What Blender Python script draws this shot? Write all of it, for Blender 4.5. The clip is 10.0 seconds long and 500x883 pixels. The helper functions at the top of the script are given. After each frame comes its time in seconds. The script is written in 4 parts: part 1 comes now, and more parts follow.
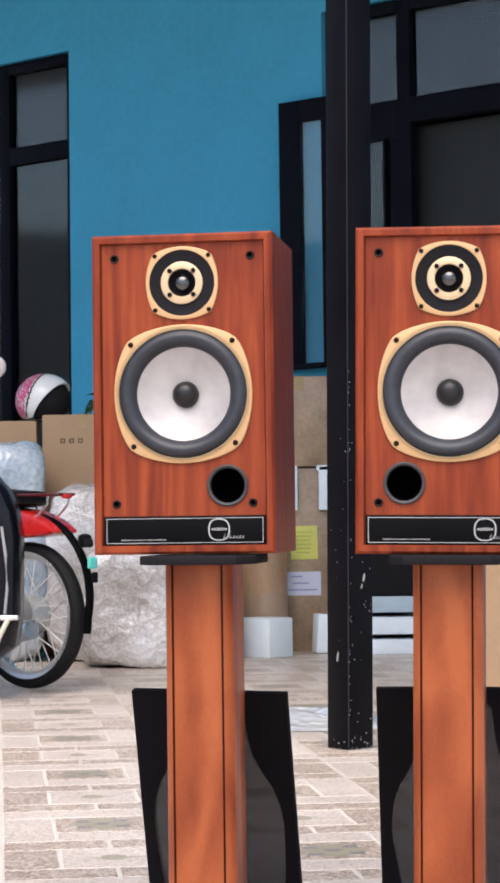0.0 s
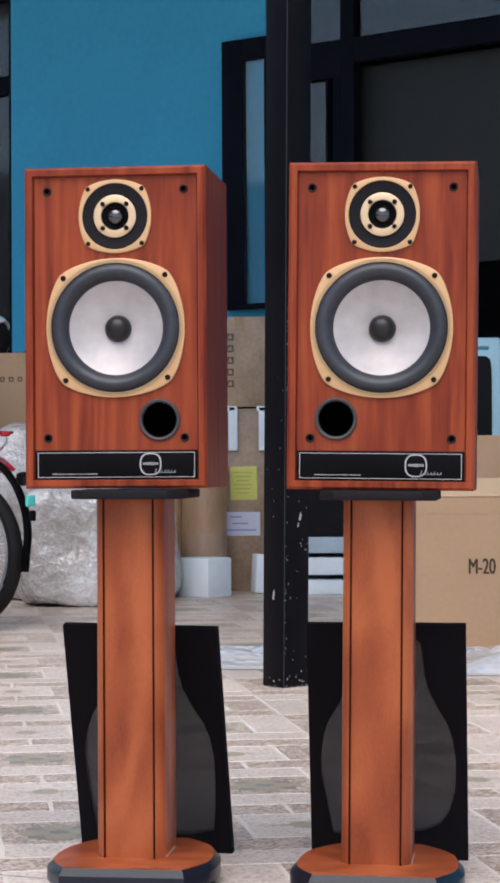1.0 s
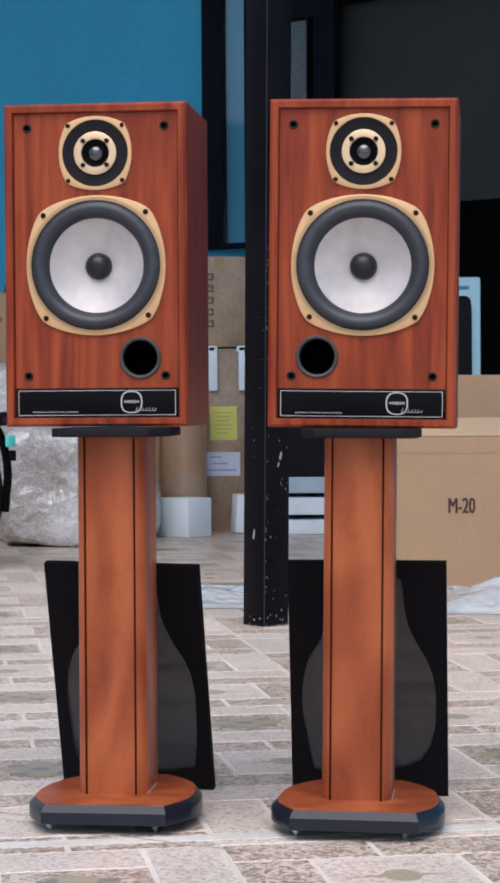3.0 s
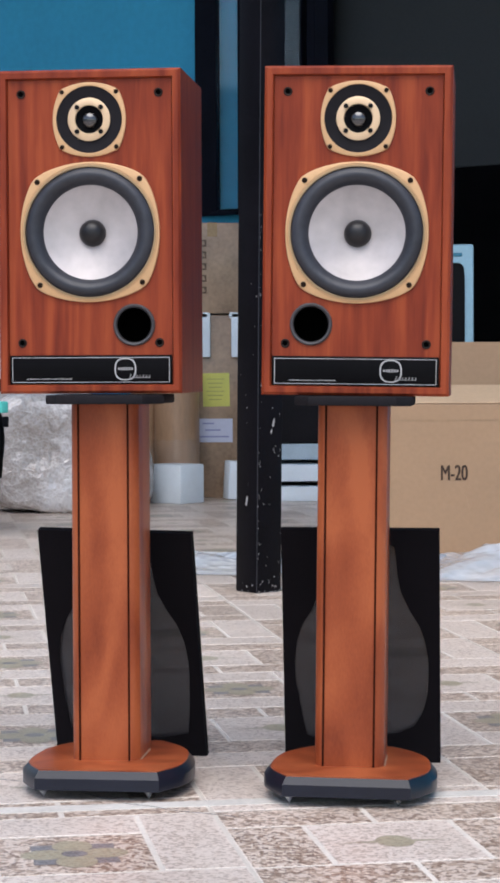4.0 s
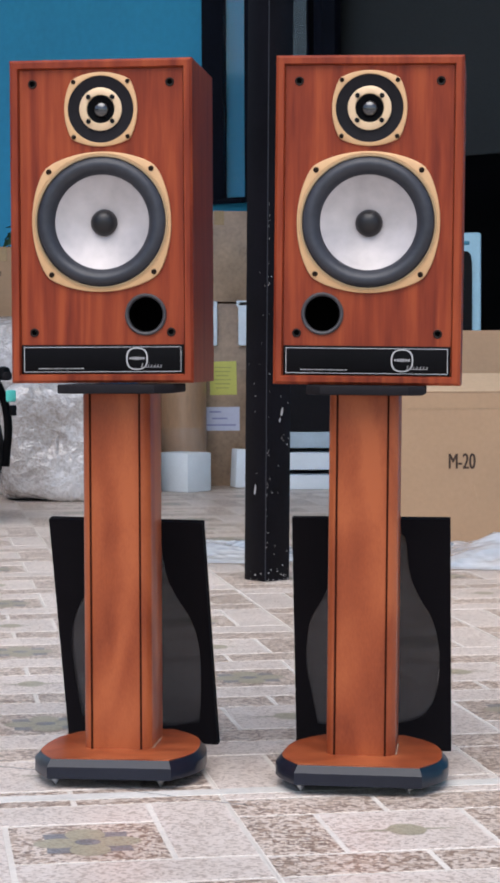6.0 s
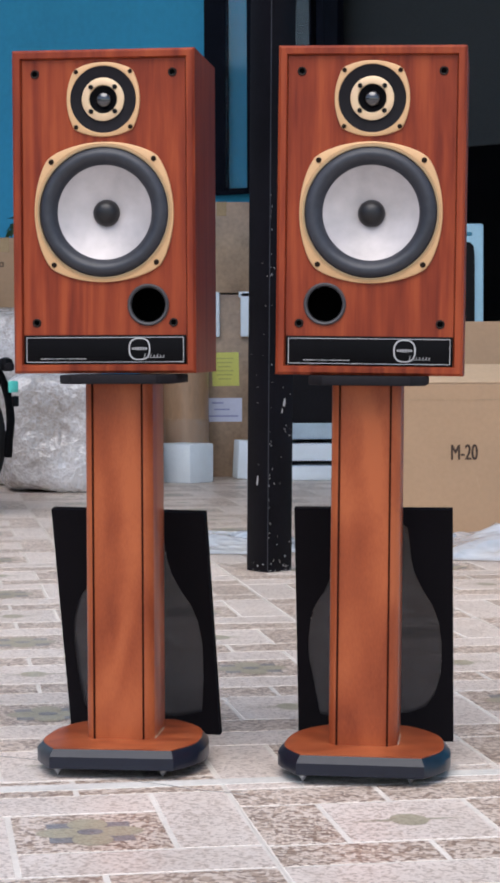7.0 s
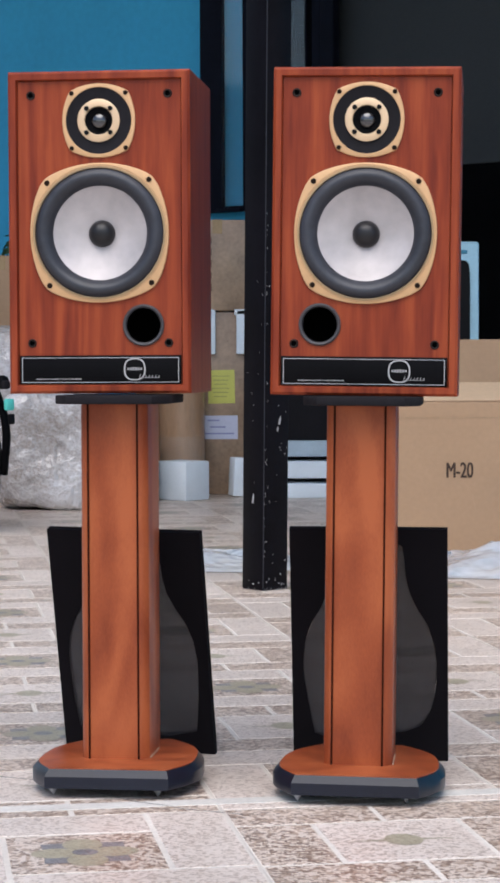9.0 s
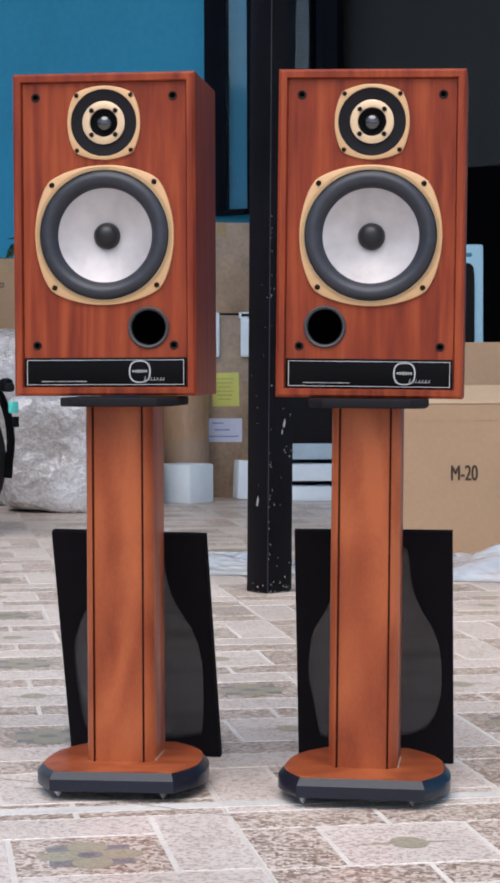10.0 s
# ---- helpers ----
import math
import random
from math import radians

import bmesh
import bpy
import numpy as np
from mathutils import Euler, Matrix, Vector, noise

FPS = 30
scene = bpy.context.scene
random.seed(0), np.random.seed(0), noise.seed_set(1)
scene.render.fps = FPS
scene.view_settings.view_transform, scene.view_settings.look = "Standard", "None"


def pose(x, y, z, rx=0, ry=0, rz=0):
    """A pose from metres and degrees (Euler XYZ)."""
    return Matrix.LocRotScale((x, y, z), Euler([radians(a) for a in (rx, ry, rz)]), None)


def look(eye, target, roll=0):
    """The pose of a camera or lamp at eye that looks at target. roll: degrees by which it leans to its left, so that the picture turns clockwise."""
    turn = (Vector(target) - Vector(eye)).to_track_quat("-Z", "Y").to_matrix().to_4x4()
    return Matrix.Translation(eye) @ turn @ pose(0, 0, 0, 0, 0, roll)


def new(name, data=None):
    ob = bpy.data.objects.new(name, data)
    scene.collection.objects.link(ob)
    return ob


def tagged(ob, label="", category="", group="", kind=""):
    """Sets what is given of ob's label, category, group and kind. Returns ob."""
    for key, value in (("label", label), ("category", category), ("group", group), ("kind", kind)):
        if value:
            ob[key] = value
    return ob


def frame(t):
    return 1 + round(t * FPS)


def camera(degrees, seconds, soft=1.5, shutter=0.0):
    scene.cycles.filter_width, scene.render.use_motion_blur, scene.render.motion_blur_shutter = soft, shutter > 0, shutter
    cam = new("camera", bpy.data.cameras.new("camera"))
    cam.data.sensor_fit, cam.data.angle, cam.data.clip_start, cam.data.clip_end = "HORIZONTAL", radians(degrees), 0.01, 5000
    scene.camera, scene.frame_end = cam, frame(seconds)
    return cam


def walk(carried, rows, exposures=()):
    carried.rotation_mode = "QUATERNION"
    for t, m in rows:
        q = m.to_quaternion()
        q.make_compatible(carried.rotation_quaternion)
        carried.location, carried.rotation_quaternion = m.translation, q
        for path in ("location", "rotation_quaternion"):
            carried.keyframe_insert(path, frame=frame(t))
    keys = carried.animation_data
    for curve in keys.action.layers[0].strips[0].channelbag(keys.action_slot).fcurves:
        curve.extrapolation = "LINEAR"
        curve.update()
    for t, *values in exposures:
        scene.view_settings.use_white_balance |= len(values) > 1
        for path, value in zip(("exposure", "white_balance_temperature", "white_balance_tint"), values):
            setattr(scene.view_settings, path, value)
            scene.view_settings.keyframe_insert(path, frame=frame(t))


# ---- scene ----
cam = camera(13.7, 10.0, soft=3.2)
PATH = [
    (0, (0.0820, -3.1810, 0.6660), (-0.0460, -1.1870, 0.7431), -0.70),
    (0.2, (0.0864, -3.1818, 0.6624), (-0.0240, -1.1861, 0.7279), -0.62),
    (0.5, (0.0930, -3.1830, 0.6570), (0.0034, -1.1850, 0.7069), -0.50),
    (0.7, (0.0958, -3.1814, 0.6558), (0.0141, -1.1834, 0.6949), -0.42),
    (1, (0.1000, -3.1790, 0.6540), (0.0255, -1.1810, 0.6755), -0.30),
    (1.2, (0.1000, -3.1798, 0.6532), (0.0289, -1.1813, 0.6616), -0.26),
    (1.5, (0.1000, -3.1810, 0.6520), (0.0322, -1.1820, 0.6540), -0.20),
    (1.7, (0.1008, -3.1806, 0.6512), (0.0341, -1.1816, 0.6496), -0.20),
    (2, (0.1020, -3.1800, 0.6500), (0.0387, -1.1810, 0.6422), -0.20),
    (2.2, (0.1008, -3.1792, 0.6496), (0.0387, -1.1802, 0.6369), -0.24),
    (2.5, (0.0990, -3.1780, 0.6490), (0.0396, -1.1790, 0.6287), -0.30),
    (4, (0.0950, -3.1800, 0.6510), (0.0474, -1.1820, 0.5833), -0.20),
    (4.2, (0.0938, -3.1816, 0.6518), (0.0479, -1.1837, 0.5797), -0.16),
    (4.5, (0.0920, -3.1840, 0.6530), (0.0476, -1.1860, 0.5801), -0.10),
    (5, (0.0900, -3.1840, 0.6540), (0.0436, -1.1860, 0.5806), -0.10),
    (5.2, (0.0884, -3.1844, 0.6540), (0.0398, -1.1864, 0.5798), -0.14),
    (5.5, (0.0860, -3.1850, 0.6540), (0.0354, -1.1870, 0.5789), -0.20),
    (7, (0.0850, -3.1860, 0.6520), (0.0303, -1.1890, 0.5644), -0.20),
    (7.2, (0.0870, -3.1856, 0.6520), (0.0333, -1.1882, 0.5654), -0.20),
    (7.5, (0.0900, -3.1850, 0.6520), (0.0392, -1.1870, 0.5650), -0.20),
    (7.7, (0.0904, -3.1878, 0.6536), (0.0405, -1.1898, 0.5690), -0.24),
    (8, (0.0910, -3.1920, 0.6560), (0.0418, -1.1940, 0.5776), -0.30),
    (8.5, (0.0900, -3.1930, 0.6590), (0.0405, -1.1950, 0.5850), -0.20),
    (9, (0.0870, -3.1930, 0.6580), (0.0360, -1.1950, 0.5861), -0.20),
    (9.5, (0.0850, -3.1890, 0.6570), (0.0312, -1.1910, 0.5877), -0.20),
    (10, (0.0850, -3.1900, 0.6570), (0.0303, -1.1920, 0.5880), -0.20),
]
walk(cam, [(t, look(eye, target, roll)) for t, eye, target, roll in PATH], [(0, 0.86, 7000, 12), (0.5, 0.68, 6750, 11), (1, 0.47, 6600, 11), (2.0, 0.36, 6480, 10), (2.5, 0.36, 6450, 10), (4.0, 0.43, 6450, 10), (10, 0.43, 6450, 10)])

# ---------------------------------------------------------------- light
world = bpy.data.worlds.new("sky")
scene.world = world
world.use_nodes = True
wn = world.node_tree.nodes
sky = wn.new("ShaderNodeTexSky")
sky.sky_type, sky.sun_disc = "NISHITA", False
sky.sun_elevation, sky.sun_rotation = radians(60), radians(188)
sky.air_density, sky.dust_density, sky.ozone_density = 1.0, 1.6, 1.0
world.node_tree.links.new(sky.outputs[0], wn["Background"].inputs[0])
wn["Background"].inputs[1].default_value = 0.15
sun = new("sun", bpy.data.lights.new("sun", "SUN"))
sun.data.energy, sun.data.angle, sun.data.color = 2.1, radians(60), (1.0, 0.968, 0.95)
sun.matrix_world = look((-0.35, -2.5, 4.5), (0, 0, 0))


# ---------------------------------------------------------------- materials
def mat(name, color, rough=0.6, metal=0.0, var=0.12, scale=6.0, fine=90.0, bump=0.15, spec=0.5, stretch=(1, 1, 1), coat=0.0, trans=0.0, alpha=1.0, dirt=None, dirt_at=0.62, detail=5.0):
    """A surface with broad and fine variation, in object space shifted by each object's random value."""
    m = bpy.data.materials.new(name)
    m.use_nodes = True
    nt, N = m.node_tree, m.node_tree.nodes
    b = N["Principled BSDF"]
    link = nt.links.new
    tc, oi, add, mp = N.new("ShaderNodeTexCoord"), N.new("ShaderNodeObjectInfo"), N.new("ShaderNodeVectorMath"), N.new("ShaderNodeMapping")
    sh = N.new("ShaderNodeMath")
    sh.operation, sh.inputs[1].default_value = "MULTIPLY", 37.0
    link(oi.outputs["Random"], sh.inputs[0])
    link(tc.outputs["Object"], add.inputs[0])
    link(sh.outputs[0], add.inputs[1])
    link(add.outputs[0], mp.inputs[0])
    mp.inputs["Scale"].default_value = stretch
    big, small = N.new("ShaderNodeTexNoise"), N.new("ShaderNodeTexNoise")
    for tex, s in ((big, scale), (small, fine)):
        tex.inputs["Scale"].default_value, tex.inputs["Detail"].default_value = s, detail
        link(mp.outputs[0], tex.inputs["Vector"])
    mix = N.new("ShaderNodeMath")
    mix.operation = "MULTIPLY_ADD"
    link(small.outputs[0], mix.inputs[0])
    mix.inputs[1].default_value = 0.6
    link(big.outputs[0], mix.inputs[2])
    ramp = N.new("ShaderNodeValToRGB")
    ramp.color_ramp.elements[0].position, ramp.color_ramp.elements[1].position = 0.5, 1.1
    lo = [max(0, c * (1 - 1.6 * var)) for c in color]
    hi = [min(1, c * (1 + 1.6 * var)) for c in color]
    ramp.color_ramp.elements[0].color, ramp.color_ramp.elements[1].color = (*lo, 1), (*hi, 1)
    link(mix.outputs[0], ramp.inputs[0])
    out = ramp.outputs[0]
    if dirt:
        dn, dr, mx = N.new("ShaderNodeTexNoise"), N.new("ShaderNodeValToRGB"), N.new("ShaderNodeMix")
        dn.inputs["Scale"].default_value, dn.inputs["Detail"].default_value = scale * 2.3, 8
        link(mp.outputs[0], dn.inputs["Vector"])
        dr.color_ramp.elements[0].position, dr.color_ramp.elements[1].position = dirt_at, dirt_at + 0.05
        link(dn.outputs[0], dr.inputs[0])
        mx.data_type = "RGBA"
        link(dr.outputs[0], mx.inputs[0])
        link(out, mx.inputs[6])
        mx.inputs[7].default_value = (*dirt, 1)
        out = mx.outputs[2]
    link(out, b.inputs["Base Color"])
    rr = N.new("ShaderNodeMapRange")
    rr.inputs[3].default_value, rr.inputs[4].default_value = max(0.02, rough - 0.08), min(1, rough + 0.08)
    link(big.outputs[0], rr.inputs[0])
    link(rr.outputs[0], b.inputs["Roughness"])
    bp = N.new("ShaderNodeBump")
    bp.inputs["Strength"].default_value, bp.inputs["Distance"].default_value = bump, 0.002
    link(small.outputs[0], bp.inputs["Height"])
    link(bp.outputs[0], b.inputs["Normal"])
    b.inputs["Metallic"].default_value, b.inputs["Specular IOR Level"].default_value = metal, spec
    b.inputs["Coat Weight"].default_value, b.inputs["Coat Roughness"].default_value = coat, 0.12
    b.inputs["Transmission Weight"].default_value, b.inputs["Alpha"].default_value = trans, alpha
    return m


def speckle(name, light, mid, dark, cell, share, rough=0.32, bump=0.25):
    """Stone-like printed chips: small cells in three tones."""
    m = bpy.data.materials.new(name)
    m.use_nodes = True
    nt, N = m.node_tree, m.node_tree.nodes
    b, link = N["Principled BSDF"], m.node_tree.links.new
    geo, vor, no, ramp, mul = N.new("ShaderNodeNewGeometry"), N.new("ShaderNodeTexVoronoi"), N.new("ShaderNodeTexNoise"), N.new("ShaderNodeValToRGB"), N.new("ShaderNodeMix")
    warp, wadd, wsc = N.new("ShaderNodeTexNoise"), N.new("ShaderNodeVectorMath"), N.new("ShaderNodeVectorMath")
    warp.inputs["Scale"].default_value = 1.2 / cell
    wsc.operation, wsc.inputs[3].default_value = "SCALE", cell * 0.55
    link(geo.outputs["Position"], warp.inputs["Vector"])
    link(warp.outputs["Color"], wsc.inputs[0])
    link(wsc.outputs[0], wadd.inputs[0])
    link(geo.outputs["Position"], wadd.inputs[1])
    link(wadd.outputs[0], vor.inputs["Vector"])
    vor.inputs["Scale"].default_value = 1 / cell
    ramp.color_ramp.interpolation = "CONSTANT"
    e = ramp.color_ramp.elements
    e[0].color, e[1].color, e[1].position = (*dark, 1), (*mid, 1), share
    x = e.new(min(0.97, share * 2.1))
    x.color = (*light, 1)
    sep = N.new("ShaderNodeSeparateColor")
    link(vor.outputs["Color"], sep.inputs[0])
    link(sep.outputs[0], ramp.inputs[0])
    no.inputs["Scale"].default_value, no.inputs["Detail"].default_value = 2.3, 6
    link(geo.outputs["Position"], no.inputs["Vector"])
    tone = N.new("ShaderNodeMapRange")
    tone.inputs[1].default_value, tone.inputs[2].default_value, tone.inputs[3].default_value, tone.inputs[4].default_value = 0.3, 0.7, 0.82, 1.08
    link(no.outputs[0], tone.inputs[0])
    mul.data_type, mul.blend_type = "RGBA", "MULTIPLY"
    mul.inputs[0].default_value = 1.0
    link(ramp.outputs[0], mul.inputs[6])
    link(tone.outputs[0], mul.inputs[7])
    link(mul.outputs[2], b.inputs["Base Color"])
    b.inputs["Roughness"].default_value = rough
    bp = N.new("ShaderNodeBump")
    bp.inputs["Strength"].default_value, bp.inputs["Distance"].default_value = bump, 0.001
    link(vor.outputs["Distance"], bp.inputs["Height"])
    link(bp.outputs[0], b.inputs["Normal"])
    return m


def veneer(name, a, b_, c, rough=0.38, rings=9.0, coat=0.0, grain=0.06, cloudy=0.35, spec=0.25, figure=0.10, arcs=70.0, wide=4.0, tall=0.16):
    """Lengthwise wood figure along z: long streaks, cathedral waves and fine pores."""
    m = bpy.data.materials.new(name)
    m.use_nodes = True
    nt, N = m.node_tree, m.node_tree.nodes
    p, link = N["Principled BSDF"], m.node_tree.links.new
    tc, oi, sh, add, mp = N.new("ShaderNodeTexCoord"), N.new("ShaderNodeObjectInfo"), N.new("ShaderNodeMath"), N.new("ShaderNodeVectorMath"), N.new("ShaderNodeMapping")
    sh.operation, sh.inputs[1].default_value = "MULTIPLY", 11.0
    link(oi.outputs["Random"], sh.inputs[0])
    link(tc.outputs["Object"], add.inputs[0])
    link(sh.outputs[0], add.inputs[1])
    link(add.outputs[0], mp.inputs[0])
    mp.inputs["Scale"].default_value = (1, 1, grain)
    st, pores, cloud = N.new("ShaderNodeTexNoise"), N.new("ShaderNodeTexNoise"), N.new("ShaderNodeTexNoise")
    for tex, s, d in ((st, rings * 4, 6), (pores, 420, 3)):
        tex.inputs["Scale"].default_value, tex.inputs["Detail"].default_value = s, d
        link(mp.outputs[0], tex.inputs["Vector"])
    st.inputs["Distortion"].default_value = 0.7
    cloud.inputs["Scale"].default_value, cloud.inputs["Detail"].default_value = 7, 3
    link(add.outputs[0], cloud.inputs["Vector"])
    s1, s2 = N.new("ShaderNodeMath"), N.new("ShaderNodeMath")
    s1.operation = s2.operation = "MULTIPLY_ADD"
    s1.inputs[1].default_value, s2.inputs[1].default_value = 0.22, cloudy
    p.inputs["Specular IOR Level"].default_value = spec
    link(pores.outputs[0], s1.inputs[0])
    link(st.outputs[0], s1.inputs[2])
    link(cloud.outputs[0], s2.inputs[0])
    link(s1.outputs[0], s2.inputs[2])
    # cathedral arcs: contour lines of a slow field drawn out along the grain
    mq, slow, turn, sine, fold = N.new("ShaderNodeMapping"), N.new("ShaderNodeTexNoise"), N.new("ShaderNodeMath"), N.new("ShaderNodeMath"), N.new("ShaderNodeMath")
    mq.inputs["Scale"].default_value = (1, 1, tall)
    link(add.outputs[0], mq.inputs[0])
    link(mq.outputs[0], slow.inputs["Vector"])
    slow.inputs["Scale"].default_value, slow.inputs["Detail"].default_value, slow.inputs["Roughness"].default_value = wide, 2.0, 0.35
    turn.operation, sine.operation, fold.operation = "MULTIPLY", "SINE", "MULTIPLY_ADD"
    turn.inputs[1].default_value, fold.inputs[1].default_value = arcs, figure * 0.5
    link(slow.outputs[0], turn.inputs[0])
    link(turn.outputs[0], sine.inputs[0])
    link(sine.outputs[0], fold.inputs[0])
    link(s2.outputs[0], fold.inputs[2])
    ramp = N.new("ShaderNodeValToRGB")
    e = ramp.color_ramp.elements
    e[0].position, e[0].color, e[1].position, e[1].color = 0.55, (*a, 1), 1.0, (*c, 1)
    x = e.new(0.77)
    x.color = (*b_, 1)
    link(fold.outputs[0], ramp.inputs[0])
    link(ramp.outputs[0], p.inputs["Base Color"])
    p.inputs["Roughness"].default_value, p.inputs["Coat Weight"].default_value, p.inputs["Coat Roughness"].default_value = rough, coat, 0.2
    bp = N.new("ShaderNodeBump")
    bp.inputs["Strength"].default_value, bp.inputs["Distance"].default_value = 0.08, 0.001
    link(pores.outputs[0], bp.inputs["Height"])
    link(bp.outputs[0], p.inputs["Normal"])
    return m


def crinkled(name, low, mid, high, fold=1.0, size=1.0):
    """Thin crumpled film: flat facets with sharp creases at two sizes, and pale streaks, highlights put into the
    colour, over darker contents.
    """
    m = bpy.data.materials.new(name)
    m.use_nodes = True
    N, link = m.node_tree.nodes, m.node_tree.links.new
    b = N["Principled BSDF"]
    tc, warp, amp, add = N.new("ShaderNodeTexCoord"), N.new("ShaderNodeTexNoise"), N.new("ShaderNodeVectorMath"), N.new("ShaderNodeVectorMath")
    warp.inputs["Scale"].default_value, warp.inputs["Detail"].default_value = 6.0 * size, 4
    amp.operation, amp.inputs[3].default_value = "SCALE", 0.10 / size
    link(tc.outputs["Object"], warp.inputs["Vector"])
    link(warp.outputs["Color"], amp.inputs[0])
    link(amp.outputs[0], add.inputs[0])
    link(tc.outputs["Object"], add.inputs[1])
    big, small, patch = N.new("ShaderNodeTexVoronoi"), N.new("ShaderNodeTexVoronoi"), N.new("ShaderNodeTexNoise")
    big.inputs["Scale"].default_value, small.inputs["Scale"].default_value = 13.0 * size, 38.0 * size
    for v in (big, small):
        link(add.outputs[0], v.inputs["Vector"])
    patch.inputs["Scale"].default_value, patch.inputs["Detail"].default_value = 3.2, 5
    link(add.outputs[0], patch.inputs["Vector"])
    hgt = N.new("ShaderNodeMath")
    hgt.operation, hgt.inputs[1].default_value = "MULTIPLY_ADD", 0.4
    link(small.outputs["Distance"], hgt.inputs[0])
    link(big.outputs["Distance"], hgt.inputs[2])
    bp = N.new("ShaderNodeBump")
    bp.inputs["Strength"].default_value, bp.inputs["Distance"].default_value = 0.55 * fold, 0.03
    link(hgt.outputs[0], bp.inputs["Height"])
    link(bp.outputs[0], b.inputs["Normal"])
    tone = N.new("ShaderNodeMath")
    tone.operation, tone.inputs[1].default_value = "MULTIPLY_ADD", 0.18
    link(small.outputs["Distance"], tone.inputs[0])
    link(patch.outputs[0], tone.inputs[2])
    ramp = N.new("ShaderNodeValToRGB")
    e = ramp.color_ramp.elements
    e[0].position, e[0].color, e[1].position, e[1].color = 0.38, (*low, 1), 0.74, (*high, 1)
    x = e.new(0.54)
    x.color = (*mid, 1)
    link(tone.outputs[0], ramp.inputs[0])
    link(ramp.outputs[0], b.inputs["Base Color"])
    b.inputs["Roughness"].default_value, b.inputs["Specular IOR Level"].default_value = 0.13, 0.8
    b.inputs["Coat Weight"].default_value, b.inputs["Coat Roughness"].default_value = 0.3, 0.15
    return m


CAB = veneer("cabinet_veneer", (0.146, 0.0215, 0.0100), (0.226, 0.0378, 0.0145), (0.305, 0.060, 0.0205), rings=12.0, spec=0.19, figure=0.12, arcs=120.0, wide=7.0, tall=0.07)
STAND = veneer("stand_veneer", (0.182, 0.036, 0.0135), (0.275, 0.062, 0.0220), (0.38, 0.099, 0.0355), rough=0.3, rings=3.2, grain=0.30, cloudy=0.42, spec=0.24, figure=0.16, arcs=75.0, wide=3.0, tall=0.26)
INLAY = mat("dark_inlay", (0.028, 0.006, 0.003), rough=0.6, spec=0.05)
GOLD = mat("champagne_gold", (0.60, 0.365, 0.185), rough=0.42, metal=0.15, var=0.05, bump=0.03, spec=0.35)
GOLD_PALE = mat("pale_champagne_gold", (0.66, 0.47, 0.29), rough=0.36, metal=0.2, var=0.05, bump=0.02, spec=0.4)
GOLD_LINE = mat("shaded_gold_step", (0.40, 0.24, 0.115), rough=0.4, metal=0.15, var=0.05, bump=0.02)
SOCKET = mat("brown_black_socket", (0.014, 0.008, 0.006), rough=0.5, spec=0.2, var=0.2, bump=0.03)
# black that puts the shade of a deep hole into the colour
HOLE = mat("hole_shade_black", (0.002, 0.002, 0.002), rough=1.0, spec=0.0, var=0, bump=0)
RUBBER = mat("dark_grey_rubber", (0.027, 0.029, 0.037), rough=0.45, var=0.2, bump=0.05, spec=0.45)
BLACK = mat("black_paint", (0.004, 0.004, 0.005), rough=0.45, var=0.2, bump=0.06, spec=0.12)
MATTE = mat("matt_black", (0.009, 0.008, 0.010), rough=0.8, var=0.2, bump=0.2, spec=0.2)
CONE = mat("pale_polymer_cone", (0.435, 0.398, 0.39), rough=0.42, metal=0.18, var=0.12, scale=9, fine=40, bump=0.03, spec=0.4)
DOME = mat("glossy_dome", (0.012, 0.011, 0.013), rough=0.10, var=0.1, bump=0.0, spec=0.8, coat=1.0)
STEEL = mat("bright_steel", (0.74, 0.74, 0.76), rough=0.28, metal=0.85, var=0.1, bump=0.05)
SCREW = mat("dark_screw", (0.016, 0.008, 0.004), rough=0.5, bump=0.05, spec=0.12)
LABEL = mat("satin_black_label", (0.004, 0.0038, 0.0045), rough=0.45, var=0.1, bump=0.02, spec=0.06)
PRINT = mat("silver_print", (0.46, 0.45, 0.45), rough=0.4, var=0.05, bump=0.0)
DIM_PRINT = mat("dim_print", (0.30, 0.29, 0.29), rough=0.5, var=0.15, bump=0.0)
BEVEL = mat("blue_black_lacquer", (0.008, 0.010, 0.019), rough=0.32, var=0.15, bump=0.04, spec=0.34)
CLOTH = mat("black_grille_cloth", (0.007, 0.006, 0.0075), rough=0.95, var=0.15, fine=600, bump=0.3, spec=0.08)
MESH = mat("dark_see_through_cloth", (0.032, 0.030, 0.033), rough=0.8, var=0.2, fine=500, bump=0.2, alpha=0.80, spec=0.1)
WALL = mat("teal_wall_paint", (0.041, 0.338, 0.548), rough=0.75, var=0.06, scale=1.3, fine=25, bump=0.12, spec=0.3)
FRAME = mat("black_window_frame", (0.004, 0.005, 0.010), rough=0.5, var=0.2, bump=0.05, spec=0.06)
POST = mat("chipped_black_post", (0.0040, 0.0037, 0.0056), rough=0.45, spec=0.075, var=0.25, scale=8, bump=0.08, dirt=(0.4, 0.39, 0.38), dirt_at=0.75)
CARD = mat("brown_cardboard", (0.39, 0.248, 0.145), rough=0.8, var=0.05, scale=3, fine=60, bump=0.08)
TUBE = mat("tape_wrapped_brown_board", (0.42, 0.255, 0.15), rough=0.32, var=0.12, scale=5, fine=60, bump=0.2, stretch=(1, 1, 0.25), coat=0.3)
# paler inner side, with the skylight on the flap added to its colour
CARD_LIT = mat("lit_inner_cardboard", (0.57, 0.40, 0.255), rough=0.8, var=0.05, scale=3, fine=60, bump=0.08)
CREASE = mat("shaded_cardboard_fold", (0.38, 0.255, 0.15), rough=0.8, var=0.1)
